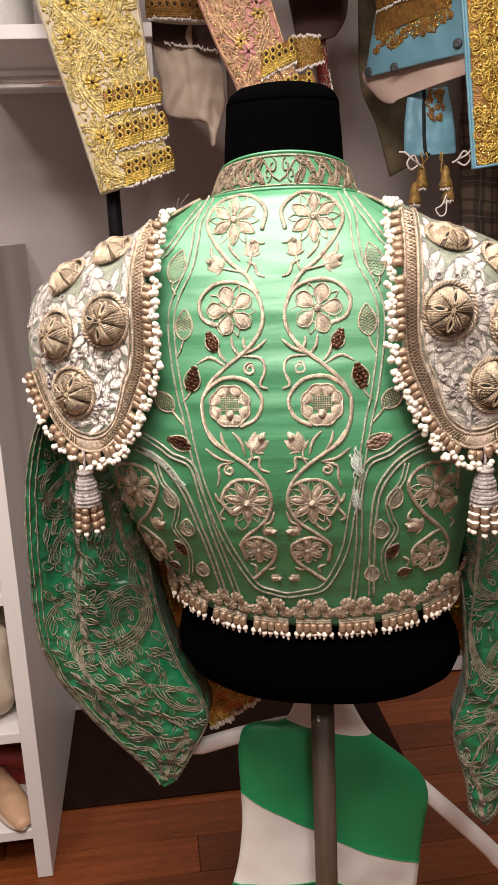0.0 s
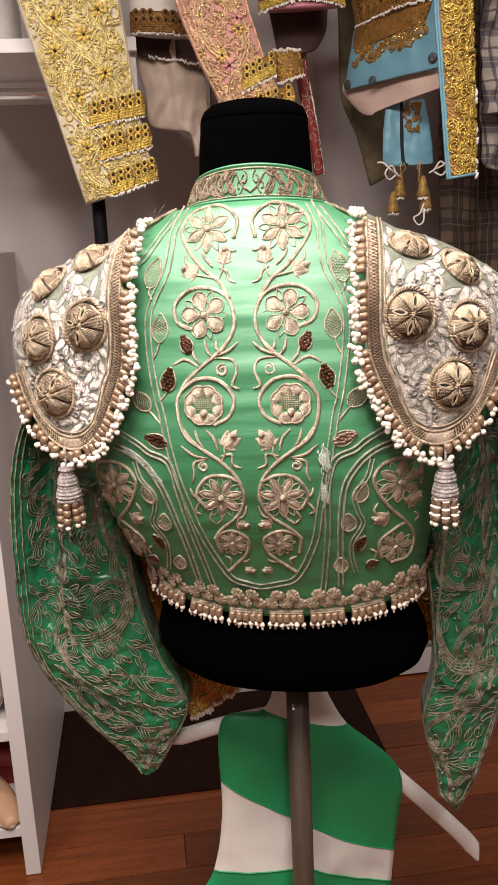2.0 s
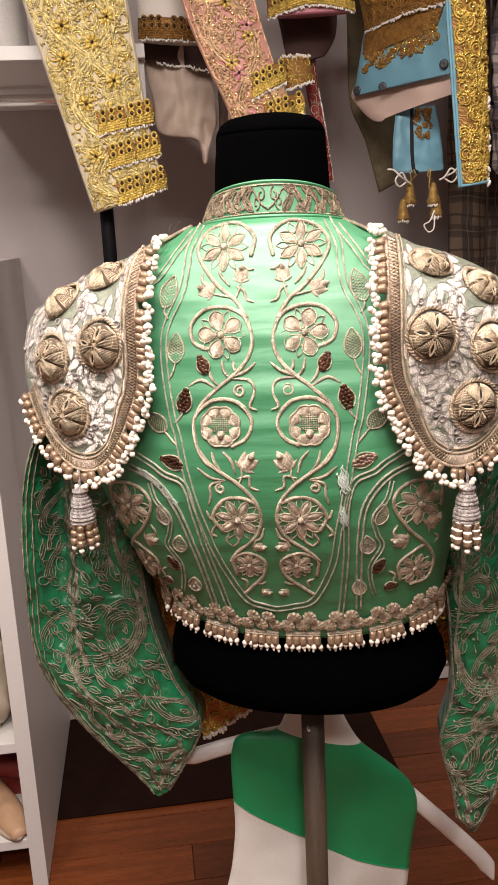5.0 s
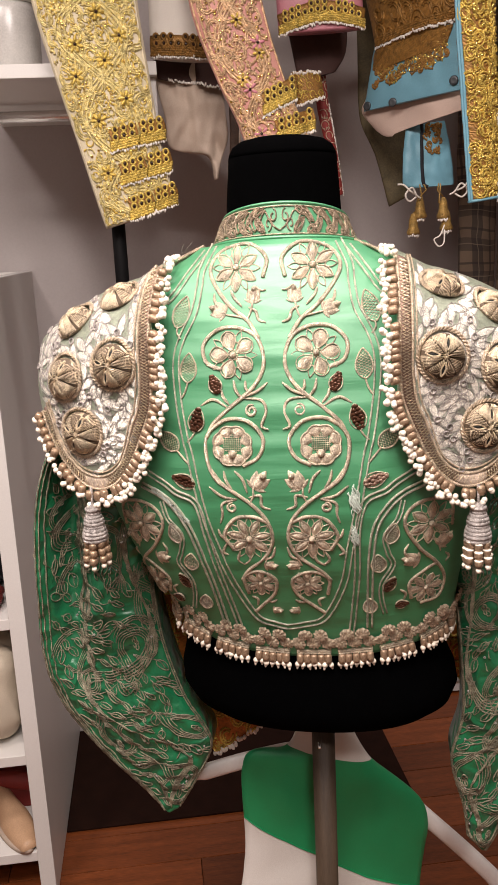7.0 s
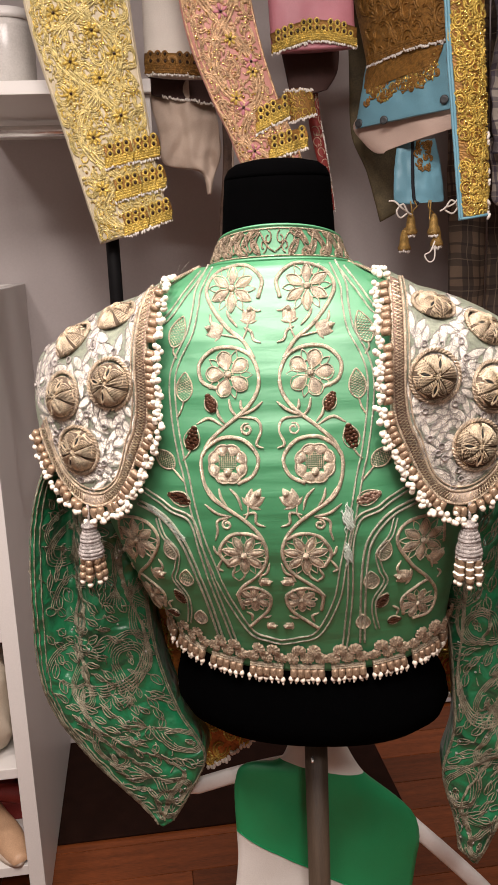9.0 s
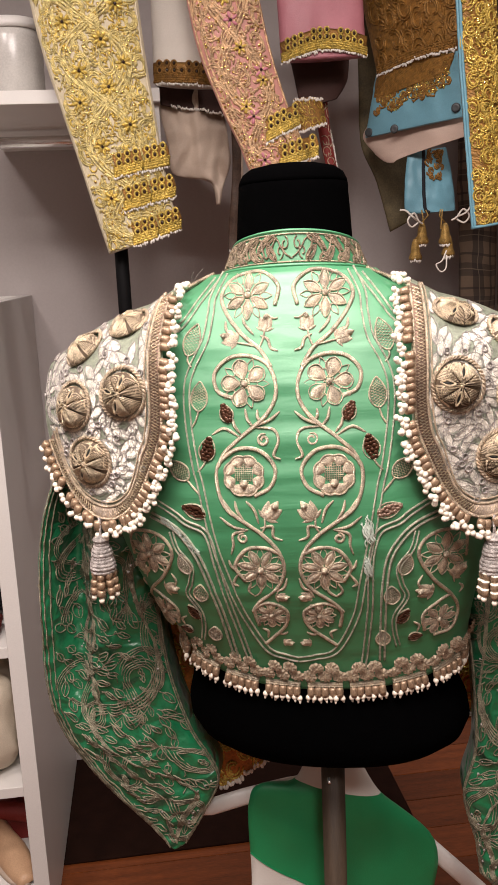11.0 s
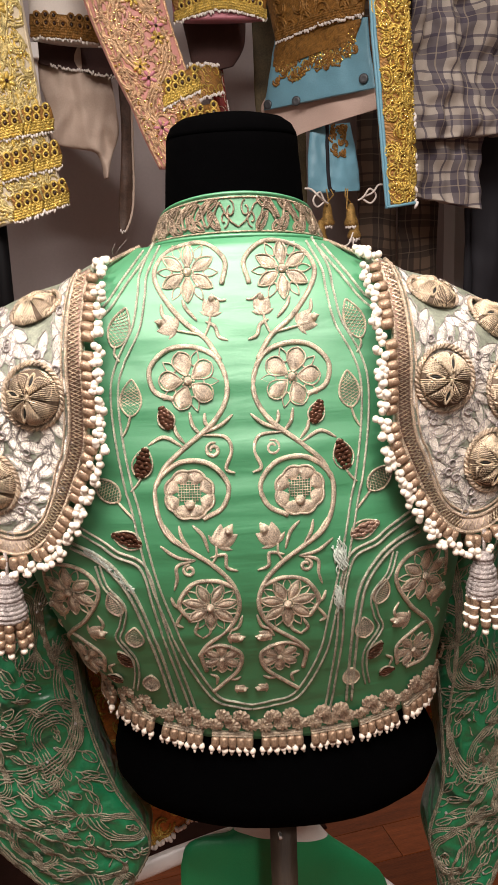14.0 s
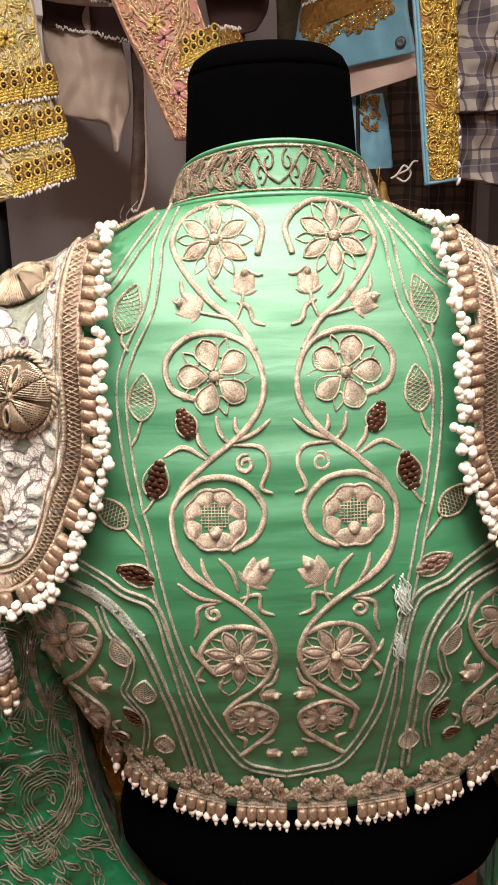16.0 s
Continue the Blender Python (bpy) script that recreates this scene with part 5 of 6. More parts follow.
GOLD_SLEEVE = (((-0.186, 2.084), (0.011, 2.086)), ((-0.175, 1.966), (0.017, 1.967)), ((-0.16, 1.876), (0.024, 1.875)), ((-0.135, 1.777), (0.035, 1.774)), ((-0.106, 1.666), (0.046, 1.676)), ((-0.085, 1.58), (0.06, 1.597)), ((-0.069, 1.519), (0.07, 1.557)))
GOLD_BANDS = ((-0.047, 1.654), (0.055, 1.676), (-0.033, 1.594), (0.063, 1.619), (-0.021, 1.53), (0.07, 1.559))
WHITE_BODY = (((0.052, 2.147), (0.161, 2.148)), ((0.045, 2.001), (0.162, 2.001)), ((0.043, 1.915), (0.162, 1.907)), ((0.042, 1.853), (0.169, 1.844)))
CREAM_LINING = (((0.049, 1.889), (0.188, 1.88)), ((0.05, 1.819), (0.189, 1.809)), ((0.065, 1.747), (0.196, 1.745)), ((0.073, 1.686), (0.198, 1.704)), ((0.15, 1.668), (0.18, 1.655)), ((0.163, 1.62), (0.172, 1.62)))
DARK_INSIDE = (((0.048, 1.877), (0.224, 1.875)), ((0.053, 1.831), (0.221, 1.805)), ((0.057, 1.823), (0.216, 1.797)))
BROWN_STRIP = (((0.202, 1.874), (0.23, 1.875)), ((0.202, 1.797), (0.227, 1.798)), ((0.2, 1.692), (0.222, 1.692)), ((0.188, 1.584), (0.216, 1.567)), ((0.183, 1.52), (0.196, 1.517)))
PINK_SLEEVE = (((0.087, 2.095), (0.224, 2.096)), ((0.105, 1.979), (0.241, 1.98)), ((0.124, 1.88), (0.261, 1.879)), ((0.16, 1.783), (0.288, 1.788)), ((0.191, 1.715), (0.31, 1.731)), ((0.206, 1.675), (0.332, 1.676)), ((0.233, 1.616), (0.345, 1.62)))
PINK_BANDS = ((0.243, 1.713), (0.31, 1.745), (0.266, 1.663), (0.345, 1.688))
PINK_BODY = (((0.298, 2.157), (0.482, 2.16)), ((0.304, 2.007), (0.484, 2.007)), ((0.308, 1.896), (0.489, 1.904)))
PINK_HEM = ((0.308, 1.892), (0.393, 1.913), (0.489, 1.902))
PINK_INSIDE = (((0.34, 1.93), (0.473, 1.929)), ((0.351, 1.875), (0.467, 1.873)), ((0.363, 1.818), (0.444, 1.837)))
PINK_CUFF = (((0.338, 1.831), (0.4, 1.832)), ((0.346, 1.803), (0.406, 1.806)), ((0.349, 1.763), (0.409, 1.778)))
RED_STRIP = (((0.399, 1.846), (0.426, 1.846)), ((0.406, 1.763), (0.433, 1.763)), ((0.427, 1.669), (0.45, 1.669)), ((0.439, 1.573), (0.461, 1.58)))
BROWN_GOLD_BODY = (((0.505, 2.213), (0.645, 2.119)), ((0.513, 2.045), (0.644, 1.975)), ((0.526, 1.943), (0.642, 1.918)), ((0.533, 1.883), (0.64, 1.885)))
BROWN_GOLD_HEM = ((0.531, 1.88), (0.582, 1.886), (0.634, 1.886))
BLUE_FLAP = (((0.533, 1.891), (0.643, 1.882)), ((0.524, 1.829), (0.646, 1.844)), ((0.518, 1.789), (0.651, 1.798)), ((0.514, 1.757), (0.654, 1.758)))
BUTTONS = ((0.518, 1.766), (0.554, 1.761), (0.637, 1.777))
PINK_LINING = (((0.522, 1.784), (0.661, 1.77)), ((0.517, 1.756), (0.661, 1.744)), ((0.547, 1.704), (0.659, 1.722)), ((0.562, 1.695), (0.574, 1.717)))
OLIVE_PANEL = (((0.53, 2.14), (0.643, 2.14)), ((0.531, 1.92), (0.643, 1.919)), ((0.534, 1.762), (0.648, 1.76)), ((0.572, 1.67), (0.648, 1.668)), ((0.604, 1.552), (0.648, 1.574)))
GOLD_STRIP = (((0.579, 2.067), (0.657, 2.068)), ((0.587, 1.953), (0.666, 1.953)), ((0.594, 1.854), (0.67, 1.854)), ((0.603, 1.753), (0.675, 1.752)), ((0.613, 1.647), (0.68, 1.646)), ((0.623, 1.536), (0.681, 1.543)))
BLUE_TAB = (((0.585, 1.71), (0.671, 1.721)), ((0.578, 1.648), (0.686, 1.654)), ((0.578, 1.594), (0.693, 1.595)), ((0.594, 1.582), (0.692, 1.586)))
TASSELS = ((0.603, 1.562), (0.659, 1.56), (0.588, 1.528), (0.666, 1.534))
BOWS = ((0.577, 1.57), (0.686, 1.575))
PLAID_SHIRT = (((0.784, 2.128), (1.094, 2.149)), ((0.788, 2.01), (1.099, 2.025)), ((0.791, 1.926), (1.096, 1.937)), ((0.795, 1.795), (1.095, 1.812)), ((0.799, 1.683), (1.085, 1.697)))
PLAID_TAIL = (((0.811, 1.722), (0.989, 1.728)), ((0.814, 1.652), (0.992, 1.651)), ((0.814, 1.593), (0.994, 1.566)), ((0.825, 1.575), (0.991, 1.541)))
DARK_PLAID = (((0.79, 2.14), (1.01, 2.14)), ((0.792, 1.778), (1.014, 1.78)), ((0.791, 1.65), (1.016, 1.647)), ((0.797, 1.517), (1.01, 1.511)), ((0.795, 1.346), (1.004, 1.335)), ((0.788, 1.021), (1.009, 0.999)))
NAVY_COAT = (((1.04, 2.14), (1.29, 2.14)), ((1.042, 1.836), (1.289, 1.84)), ((1.047, 1.576), (1.303, 1.57)), ((1.053, 1.299), (1.317, 1.283)), ((1.063, 0.849), (1.341, 0.816)))

# gold jacket on its black stand
g = garment("gold_jacket", (0, 0), 0, "cream torero jacket thickly embroidered in gold, hanging", "jacket")
sl, P = cloth("sleeve", GOLD_SLEEVE, flat(1.64), 0.022, cream, g, "cream sleeve under gold embroidery", 0.003, nu=50)
rnd = random.Random(3)
scrollwork(P, "gold_scroll", gold_pale, sl, rnd, 0.030, (0.02, 0.97, 0.08, 0.92), 0.0040, (1.0, 0.8, 0.55), 8)
bm = bmesh.new()
for phase in (0.0, math.pi):
    for gap in (-0.045, 0.0, 0.045):
        p, n = stitched(P, [(i / 120, 0.5 + 0.30 * math.sin(i / 120 * 13.0 + phase) + gap) for i in range(1, 119)], 0.001)
        sweep(bm, p, n, 0.0050, 0.0024, 5, 0, 0.1)
part("lattice_cord", bm, gold_pale, sl)
small_flowers(P, "gold_flower", gold_rich, sl, rnd, 0.050, (0.05, 0.80, 0.22, 0.80), 0.0155, 7)
scrollwork(P, "gold_leaf", gold_pale, sl, rnd, 0.022, (0.02, 0.97, 0.08, 0.92), 0.0036, (0.5,), 8)
scrollwork(P, "gold_spray", gold_rich, sl, rnd, 0.024, (0.02, 0.97, 0.08, 0.92), 0.0034, (0.55,), 7)
sequins(P, sl, rnd, 170, (0.0, 0.97, 0.1, 0.9), 0.0028)
bm = bmesh.new()
for v in (0.03, 0.10, 0.97):
    p, n = stitched(P, [(i / 80, v) for i in range(80)])
    sweep(bm, p, n, 0.003, 0.002, 5, 0, 0.3)
part("edge_cord", bm, cream, sl)
for a, b in ((0, 1), (2, 3), (4, 5)):
    l = [mid(GOLD_BANDS[a], GOLD_BANDS[b], f / 6) for f in range(7)]
    gold_band(on_cloth(P, l[:4], 0.004), g, rnd, 0.034)
    gold_band(on_cloth(P, [mid(l[3], l[4], 0.25)] + l[4:], 0.004), g, rnd, 0.034)

# white jacket with a beige lining
g = garment("white_jacket", (0, 0), 0, "white jacket with gold hem and open beige lining", "jacket")
bd, P = cloth("body", WHITE_BODY, flat(1.80), 0.02, white_cloth, g, "white cloth body", 0.004)
gold_band(on_cloth(P, [mid(WHITE_BODY[-1][0], WHITE_BODY[-1][1], f / 6) for f in range(7)], 0.004), g, rnd, 0.034, mat=brown_gold)
cloth("lining", CREAM_LINING, flat(1.87), 0.012, lining, g, "beige cotton lining hanging open", 0.020, 1.1, 2.0, 50, 40)
_, P = cloth("inside", DARK_INSIDE, flat(1.85), 0.006, inside_shade, g, "red brown inside with its shade in the colour", 0.004)
fringe([P(1, v / 8) for v in range(1, 9)], g, rnd, 0.0026)
_, P = cloth("front_edge", BROWN_STRIP, flat(1.86), 0.005, brown_brocade, g, "brown inner front edge", 0.006, 1.4)
bm = bmesh.new()
p, n = stitched(P, [(i / 50, 0.93) for i in range(50)])
sweep(bm, p, n, 0.005, 0.003, 5, 0, 0.2)
part("piping", bm, lining, g)
fringe([P(1, 0.2), P(1, 0.9)], g, rnd, 0.0024)

# pink jacket
g = garment("pink_jacket", (0, 0), 0, "pink torero jacket embroidered in gold, hanging", "jacket")
sl, P = cloth("sleeve", PINK_SLEEVE, flat(1.66), 0.020, salmon, g, "salmon pink sleeve under gold embroidery", 0.003, nu=50)
scrollwork(P, "gold_scroll", salmon_gold, sl, rnd, 0.030, (0.02, 0.97, 0.06, 0.94), 0.0044, (1.0, 0.78), 6)
bm = bmesh.new()
for phase in (0.0, math.pi):
    for gap in (-0.05, 0.0, 0.05):
        p, n = stitched(P, [(i / 120, 0.5 + 0.30 * math.sin(i / 120 * 11.0 + phase) + gap) for i in range(1, 119)], 0.001)
        sweep(bm, p, n, 0.0055, 0.0024, 5, 0, 0.1)
part("lattice_cord", bm, salmon_gold, sl)
scrollwork(P, "gold_leaf", salmon_gold, sl, rnd, 0.019, (0.02, 0.97, 0.06, 0.94), 0.0036, (0.7,), 7)
small_flowers(P, "pink_flower", pink, sl, rnd, 0.075, (0.05, 0.85, 0.25, 0.75), 0.015, 5)
small_flowers(P, "gold_flower", gold_rich, sl, rnd, 0.055, (0.05, 0.72, 0.25, 0.75), 0.013, 6)
sequins(P, sl, rnd, 190, (0.0, 0.95, 0.05, 0.95), 0.0028)
bm = bmesh.new()
for v in (0.03, 0.09, 0.15, 0.97):
    p, n = stitched(P, [(i / 80, v) for i in range(80)])
    sweep(bm, p, n, 0.0042, 0.0024, 5, 0, 0.3)
part("edge_cord", bm, salmon_gold, sl)
for a, b in ((0, 1), (2, 3)):
    gold_band(on_cloth(P, [mid(PINK_BANDS[a], PINK_BANDS[b], f / 5) for f in range(6)], 0.004), g, rnd, 0.036)
bd, P = cloth("body", PINK_BODY, flat(1.82), 0.02, pink, g, "pink satin body", 0.004)
gold_band(on_cloth(P, [(q.x, q.y) for q in spline([(x, z, 0) for x, z in PINK_HEM], 4)], 0.004), g, rnd, 0.036)
cloth("inside", PINK_INSIDE, flat(1.90), 0.008, inside_shade, g, "inside under the hem with its shade in the colour", 0.005)
_, P = cloth("cuff", PINK_CUFF, flat(1.86), 0.012, brown_gold, g, "gold cuff with white fringe", 0.003)
for u in (0.1, 1.0):
    fringe([P(u, v / 8) for v in range(9)], g, rnd, 0.0032)
scrollwork(P, "gold_leaf", gold_rich, g, rnd, 0.016, (0.1, 0.95, 0.1, 0.9), 0.0024, (0.8,), 4)
_, P = cloth("red_front_edge", RED_STRIP, flat(1.92), 0.008, red_cloth, g, "dark red front edge with gold", 0.004)
scrollwork(P, "gold_leaf", old_gold, g, rnd, 0.020, (0.1, 0.98, 0.3, 0.95), 0.0022, (0.8,), 4)
fringe([P(0.3, 1.0), P(0.6, 1.0), P(1.0, 1.0)], g, rnd, 0.0022)

# blue jacket
BL, BLB = ((0.50, 1.95), (0.66, 1.66)), ((0.50, 1.98), (0.66, 1.69))
g = garment("blue_jacket", (0, 0), 0, "sky blue jacket with brown gold embroidery and buttons", "jacket")
bd, P = cloth("body", BROWN_GOLD_BODY, BL, 0.03, brown_gold, g, "brown gold embroidered body", 0.006)
scrollwork(P, "gold_scroll", brown_gold, bd, rnd, 0.036, (0.02, 0.95, 0.04, 0.96), 0.0040, (1.0, 0.7), 6, 1.0)
gold_band(on_cloth(P, [(q.x, q.y) for q in spline([(x, z, 0) for x, z in BROWN_GOLD_HEM], 5)], 0.006), g, rnd, 0.02, False, brown_gold)
fl, P = cloth("flap", BLUE_FLAP, BL, 0.012, blue, g, "sky blue satin hem flap", 0.012, 1.2)
near = Near(P)
for x, z in BUTTONS:
    bm = bmesh.new()
    lathe(bm, ((0.0, 0.0), (0.0085, 0.0), (0.0095, 0.002), (0.008, 0.004), (0.004, 0.003), (0.0, 0.0032)), 20, Matrix.Translation((x, near.y(x, z) - 0.001, z)) @ pose(0, 0, 0, 90, 0, -40))
    part("button", bm, button_grey, fl, "dark grey round button")
cloth("gold_panel", (((0.534, 1.886), (0.634, 1.881)), ((0.529, 1.858), (0.632, 1.866)), ((0.534, 1.832), (0.628, 1.850))), ((0.50, 1.942), (0.66, 1.652)), 0.012, brown_gold, fl, "brown gold embroidered band", 0.012, 1.2)
scrollwork(P, "gold_leaf", brown_gold, fl, rnd, 0.016, (0.02, 0.50, 0.04, 0.86), 0.0042, (0.8, 0.4), 7)
scrollwork(P, "gold_spray", gold_rich, fl, rnd, 0.020, (0.05, 0.46, 0.10, 0.84), 0.0030, (0.6,), 6)
sequins(P, fl, rnd, 90, (0.1, 0.5, 0.4, 0.86), 0.0024)
cloth("lining", PINK_LINING, BLB, 0.006, blush, g, "blush cotton lining", 0.014, 1.2)
st, P = cloth("sleeve", GOLD_STRIP, flat(1.57), 0.014, brown_gold, g, "narrow gold embroidered sleeve edged in pale blue", 0.003, nu=50)
scrollwork(P, "gold_scroll", gold_rich, st, rnd, 0.024, (0.0, 0.98, 0.18, 0.95), 0.0036, (1.0, 0.6), 7, 1.0)
scrollwork(P, "gold_leaf", gold_rich, st, rnd, 0.016, (0.0, 0.98, 0.20, 0.97), 0.0034, (0.7,), 6, 1.0)
sequins(P, st, rnd, 170, (0.0, 0.98, 0.2, 0.97), 0.0030)
bm = bmesh.new()
for v in (0.02, 0.07):
    p, n = stitched(P, [(i / 60, v) for i in range(61)])
    sweep(bm, p, n, 0.0062, 0.003, 6, 0, 0.1)
p, n = stitched(P, [(0.993, i / 20) for i in range(21)])
sweep(bm, p, n, 0.006, 0.003, 6)
part("blue_edge", bm, blue, st, "pale blue satin edge")
for u in (0.73, 0.86, 0.97):
    p = P(u, 0.97)
    fringe([p + Vector((0.001, 0, 0.012)), p, p + Vector((0.002, 0, -0.010))], st, rnd, 0.0046)
cloth("olive_front", OLIVE_PANEL, flat(2.04), 0.006, olive, g, "dark olive brocade front", 0.005)
tb, P = cloth("tab", BLUE_TAB, flat(1.84), 0.014, blue, g, "blue satin cuff tabs", 0.005, 1.6, 4.0)
bm = bmesh.new()
p, n = stitched(P, [(i / 20, 0.36) for i in range(21)], 0.001)
sweep(bm, p, n, 0.008, 0.002, 5)
part("slit", bm, navy, tb)
scrollwork(P, "gold_patch", brown_gold, tb, rnd, 0.012, (0.0, 0.30, 0.45, 0.78), 0.0040, (0.8, 0.4), 5)
for k, (x, z) in enumerate(TASSELS):
    bm = bmesh.new()
    lathe(bm, ((0.0, 0.018), (0.005, 0.016), (0.008, 0.008), (0.0095, 0.0), (0.0105, -0.012), (0.0150, -0.022), (0.0135, -0.028), (0.0, -0.029)), 14, pose(x, 1.80 + 0.01 * (k % 2), z - 0.018))
    tube(bm, [(x, 1.80 + 0.01 * (k % 2), z), (0.45 * x + 0.55 * 0.632, 1.805, z + 0.014), (0.6 * x + 0.4 * 0.632, 1.81, 1.588)], 0.0016, 6)
    ts = part("tassel", bm, tassel_gold, g, "small brown gold tassel with white ends")
    fringe([Vector((x + 0.010 * math.cos(w), 1.80 + 0.01 * (k % 2) + 0.010 * math.sin(w), z - 0.048)) for w in (3.1, 3.9, 4.7, 5.5, 6.3)], ts, rnd, 0.0034)
for k, (x, z) in enumerate(BOWS):
    s = -1 if k == 0 else 1
    bm = bmesh.new()
    tube(bm, spline([(x - s * 0.022, 1.785, z - 0.012), (x - s * 0.012, 1.78, z - 0.006), (x, 1.775, z + 0.010), (x + s * 0.014, 1.775, z - 0.004), (x + s * 0.004, 1.78, z - 0.018), (x - s * 0.014, 1.785, z - 0.008)], 8), 0.0021, 6)
    tube(bm, spline([(x - s * 0.012, 1.785, z - 0.006), (x + s * 0.004, 1.77, z + 0.002), (x + s * 0.018, 1.775, z + 0.016), (x + s * 0.030, 1.78, z + 0.018)], 8), 0.0021, 6)
    part("bow", bm, white_cloth, g, "white cord bow")
bm = bmesh.new()
tube(bm, spline([(0.655, 1.79, 1.50), (0.643, 1.785, 1.478), (0.630, 1.785, 1.470), (0.640, 1.785, 1.455), (0.652, 1.785, 1.462), (0.655, 1.79, 1.49)], 8), 0.0017, 6)
part("loose_cord", bm, white_cloth, g)

# plaid clothes and dark coat
g = garment("plaid_shirt", (0, 0), 0, "grey and navy plaid cotton shirt with rumpled folds", "shirt")
_, P = cloth("body", PLAID_SHIRT, flat(1.83), 0.03, plaid_light, g, "rumpled plaid cloth", 0.045, 1.0, 5.0, 70, 60, 0.010)
cloth("tail", PLAID_TAIL, flat(1.86), 0.016, plaid_light, g, "plaid shirt tail", 0.020, 1.0, 6.0, 40, 40, 0.006)
g = garment("plaid_trousers", (0, 0), 0, "dark brown plaid trousers hanging in shade", "trousers")
for f0, f1 in ((0.0, 0.47), (0.5, 1.0)):
    leg = tuple((mid(l, r, f0), mid(l, r, f1)) for l, r in DARK_PLAID)
    cloth("leg", leg, flat(2.08), 0.02, plaid_dark, g, "dark plaid trouser leg", 0.008, 0.6, 7.0 + f0)
g = garment("navy_coat", (0, 0), 0, "plain black navy coat hanging in shade", "coat")
cloth("body", NAVY_COAT, flat(2.02), 0.03, navy, g, "black navy cloth", 0.012, 0.6, 8.0)
cloth("sleeve", tuple((mid(l, r, 0.02), mid(l, r, 0.36)) for l, r in NAVY_COAT[:4]), flat(1.99), 0.02, navy, g, "black navy sleeve", 0.012, 0.8, 9.0)

# pale upright board beside the coat
slab("trim_post", (1.150, 2.24, 0.0), (1.212, 2.30, 2.6), laminate, "white upright board between the hanging clothes", 0.002)

# ---- furniture and low things ----
def solid(name, lo, hi, mat, label, category, bevel=0.002):
    """A bevelled board as a thing of its own, its origin at its base."""
    bm = bmesh.new()
    c = ((lo[0] + hi[0]) / 2, (lo[1] + hi[1]) / 2, lo[2])
    box(bm, [a - b for a, b in zip(lo, c)], [a - b for a, b in zip(hi, c)], bevel)
    ob = part(name, bm, mat, None, "", False)
    ob.location = c
    return tagged(ob, label, category) if label else ob


unit = tagged(thing("shelf_unit", (-0.66, 1.68), 0, 0), "white laminate open shelf unit with clothes and shoes", "shelf")
for name, lo, hi in (("side_panel", (0.312, 0.004, 0.002), (0.347, 0.704, 1.434)), ("side_panel", (-0.347, 0.004, 0.002), (-0.312, 0.704, 1.434)), ("back_panel", (-0.312, 0.690, 0.05), (0.312, 0.704, 1.434)),
                     ("shelf", (-0.312, 0.010, 0.105), (0.312, 0.690, 0.130)), ("shelf", (-0.312, 0.010, 0.358), (0.312, 0.690, 0.383)), ("shelf", (-0.312, 0.010, 0.690), (0.312, 0.690, 0.715)), ("shelf", (-0.312, 0.010, 1.05), (0.312, 0.690, 1.075))):
    bm = bmesh.new()
    box(bm, lo, hi, 0.0015)
    part(name, bm, laminate, unit, "", False)
bm = bmesh.new()
box(bm, (0.312, 0.004, 1.4345), (0.330, 0.03, 2.3), 0.0015)
part("upper_stile", bm, laminate, unit, "", False)

top = tagged(thing("hanging_shelf", (-0.15, 2.05), 0, 1.80), "white wall shelf with a chrome clothes rod below", "shelf")
bm = bmesh.new()
box(bm, (-0.20, -0.30, 1.812), (0.20, 0.337, 1.838), 0.0015)
part("board", bm, laminate, top, "", False)
bm = bmesh.new()
box(bm, (0.178, -0.28, 1.70), (0.198, 0.337, 1.812), 0.0015)
part("bracket", bm, laminate, top, "", False)
bm = bmesh.new()
tube(bm, [(-0.20, 0.0, 1.786), (0.178, 0.0, 1.786)], 0.0125, 20)
part("rod", bm, chrome, top, "chrome clothes rod")
box_clear = material("clear_grey_plastic", (0.55, 0.53, 0.50), 0.25, 0, 0.15, 20, 0.05, 300)
bin_ob = tagged(thing("storage_jar", (-0.235, 1.85), 0, 1.838), "cloudy plastic storage jar on the shelf", "jar")
bm = bmesh.new()
lathe(bm, ((0.0, 1.838), (0.050, 1.838), (0.056, 1.85), (0.058, 1.95), (0.054, 1.965), (0.0, 1.965)), 28)
part("jar", bm, box_clear, bin_ob)
bm = bmesh.new()
lathe(bm, ((0.0, 1.9652), (0.058, 1.9652), (0.060, 1.972), (0.056, 1.985), (0.0, 1.986)), 28)
part("lid", bm, laminate, bin_ob)


def soft(name, at_xyz, size, mat, label, category, seed, tilt=0):
    """A soft rounded bundle with folds."""
    bm = bmesh.new()
    bmesh.ops.create_uvsphere(bm, u_segments=32, v_segments=20, radius=1)
    for v in bm.verts:
        c = v.co.copy()
        for i in range(3):
            c[i] = math.copysign(abs(c[i]) ** 0.72, c[i])
        w = 1 + 0.16 * noise.noise(c * 2.2 + Vector((seed, 0, 0))) + 0.07 * noise.noise(c * 6 + Vector((0, seed, 0)))
        v.co = Vector((c.x * size[0] * w, c.y * size[1] * w, c.z * size[2] * (w if c.z > 0 else 1) + size[2]))
        v.co.x += tilt * v.co.z
    ob = part(name, bm, mat)
    ob.location = at_xyz
    return tagged(ob, label, category)


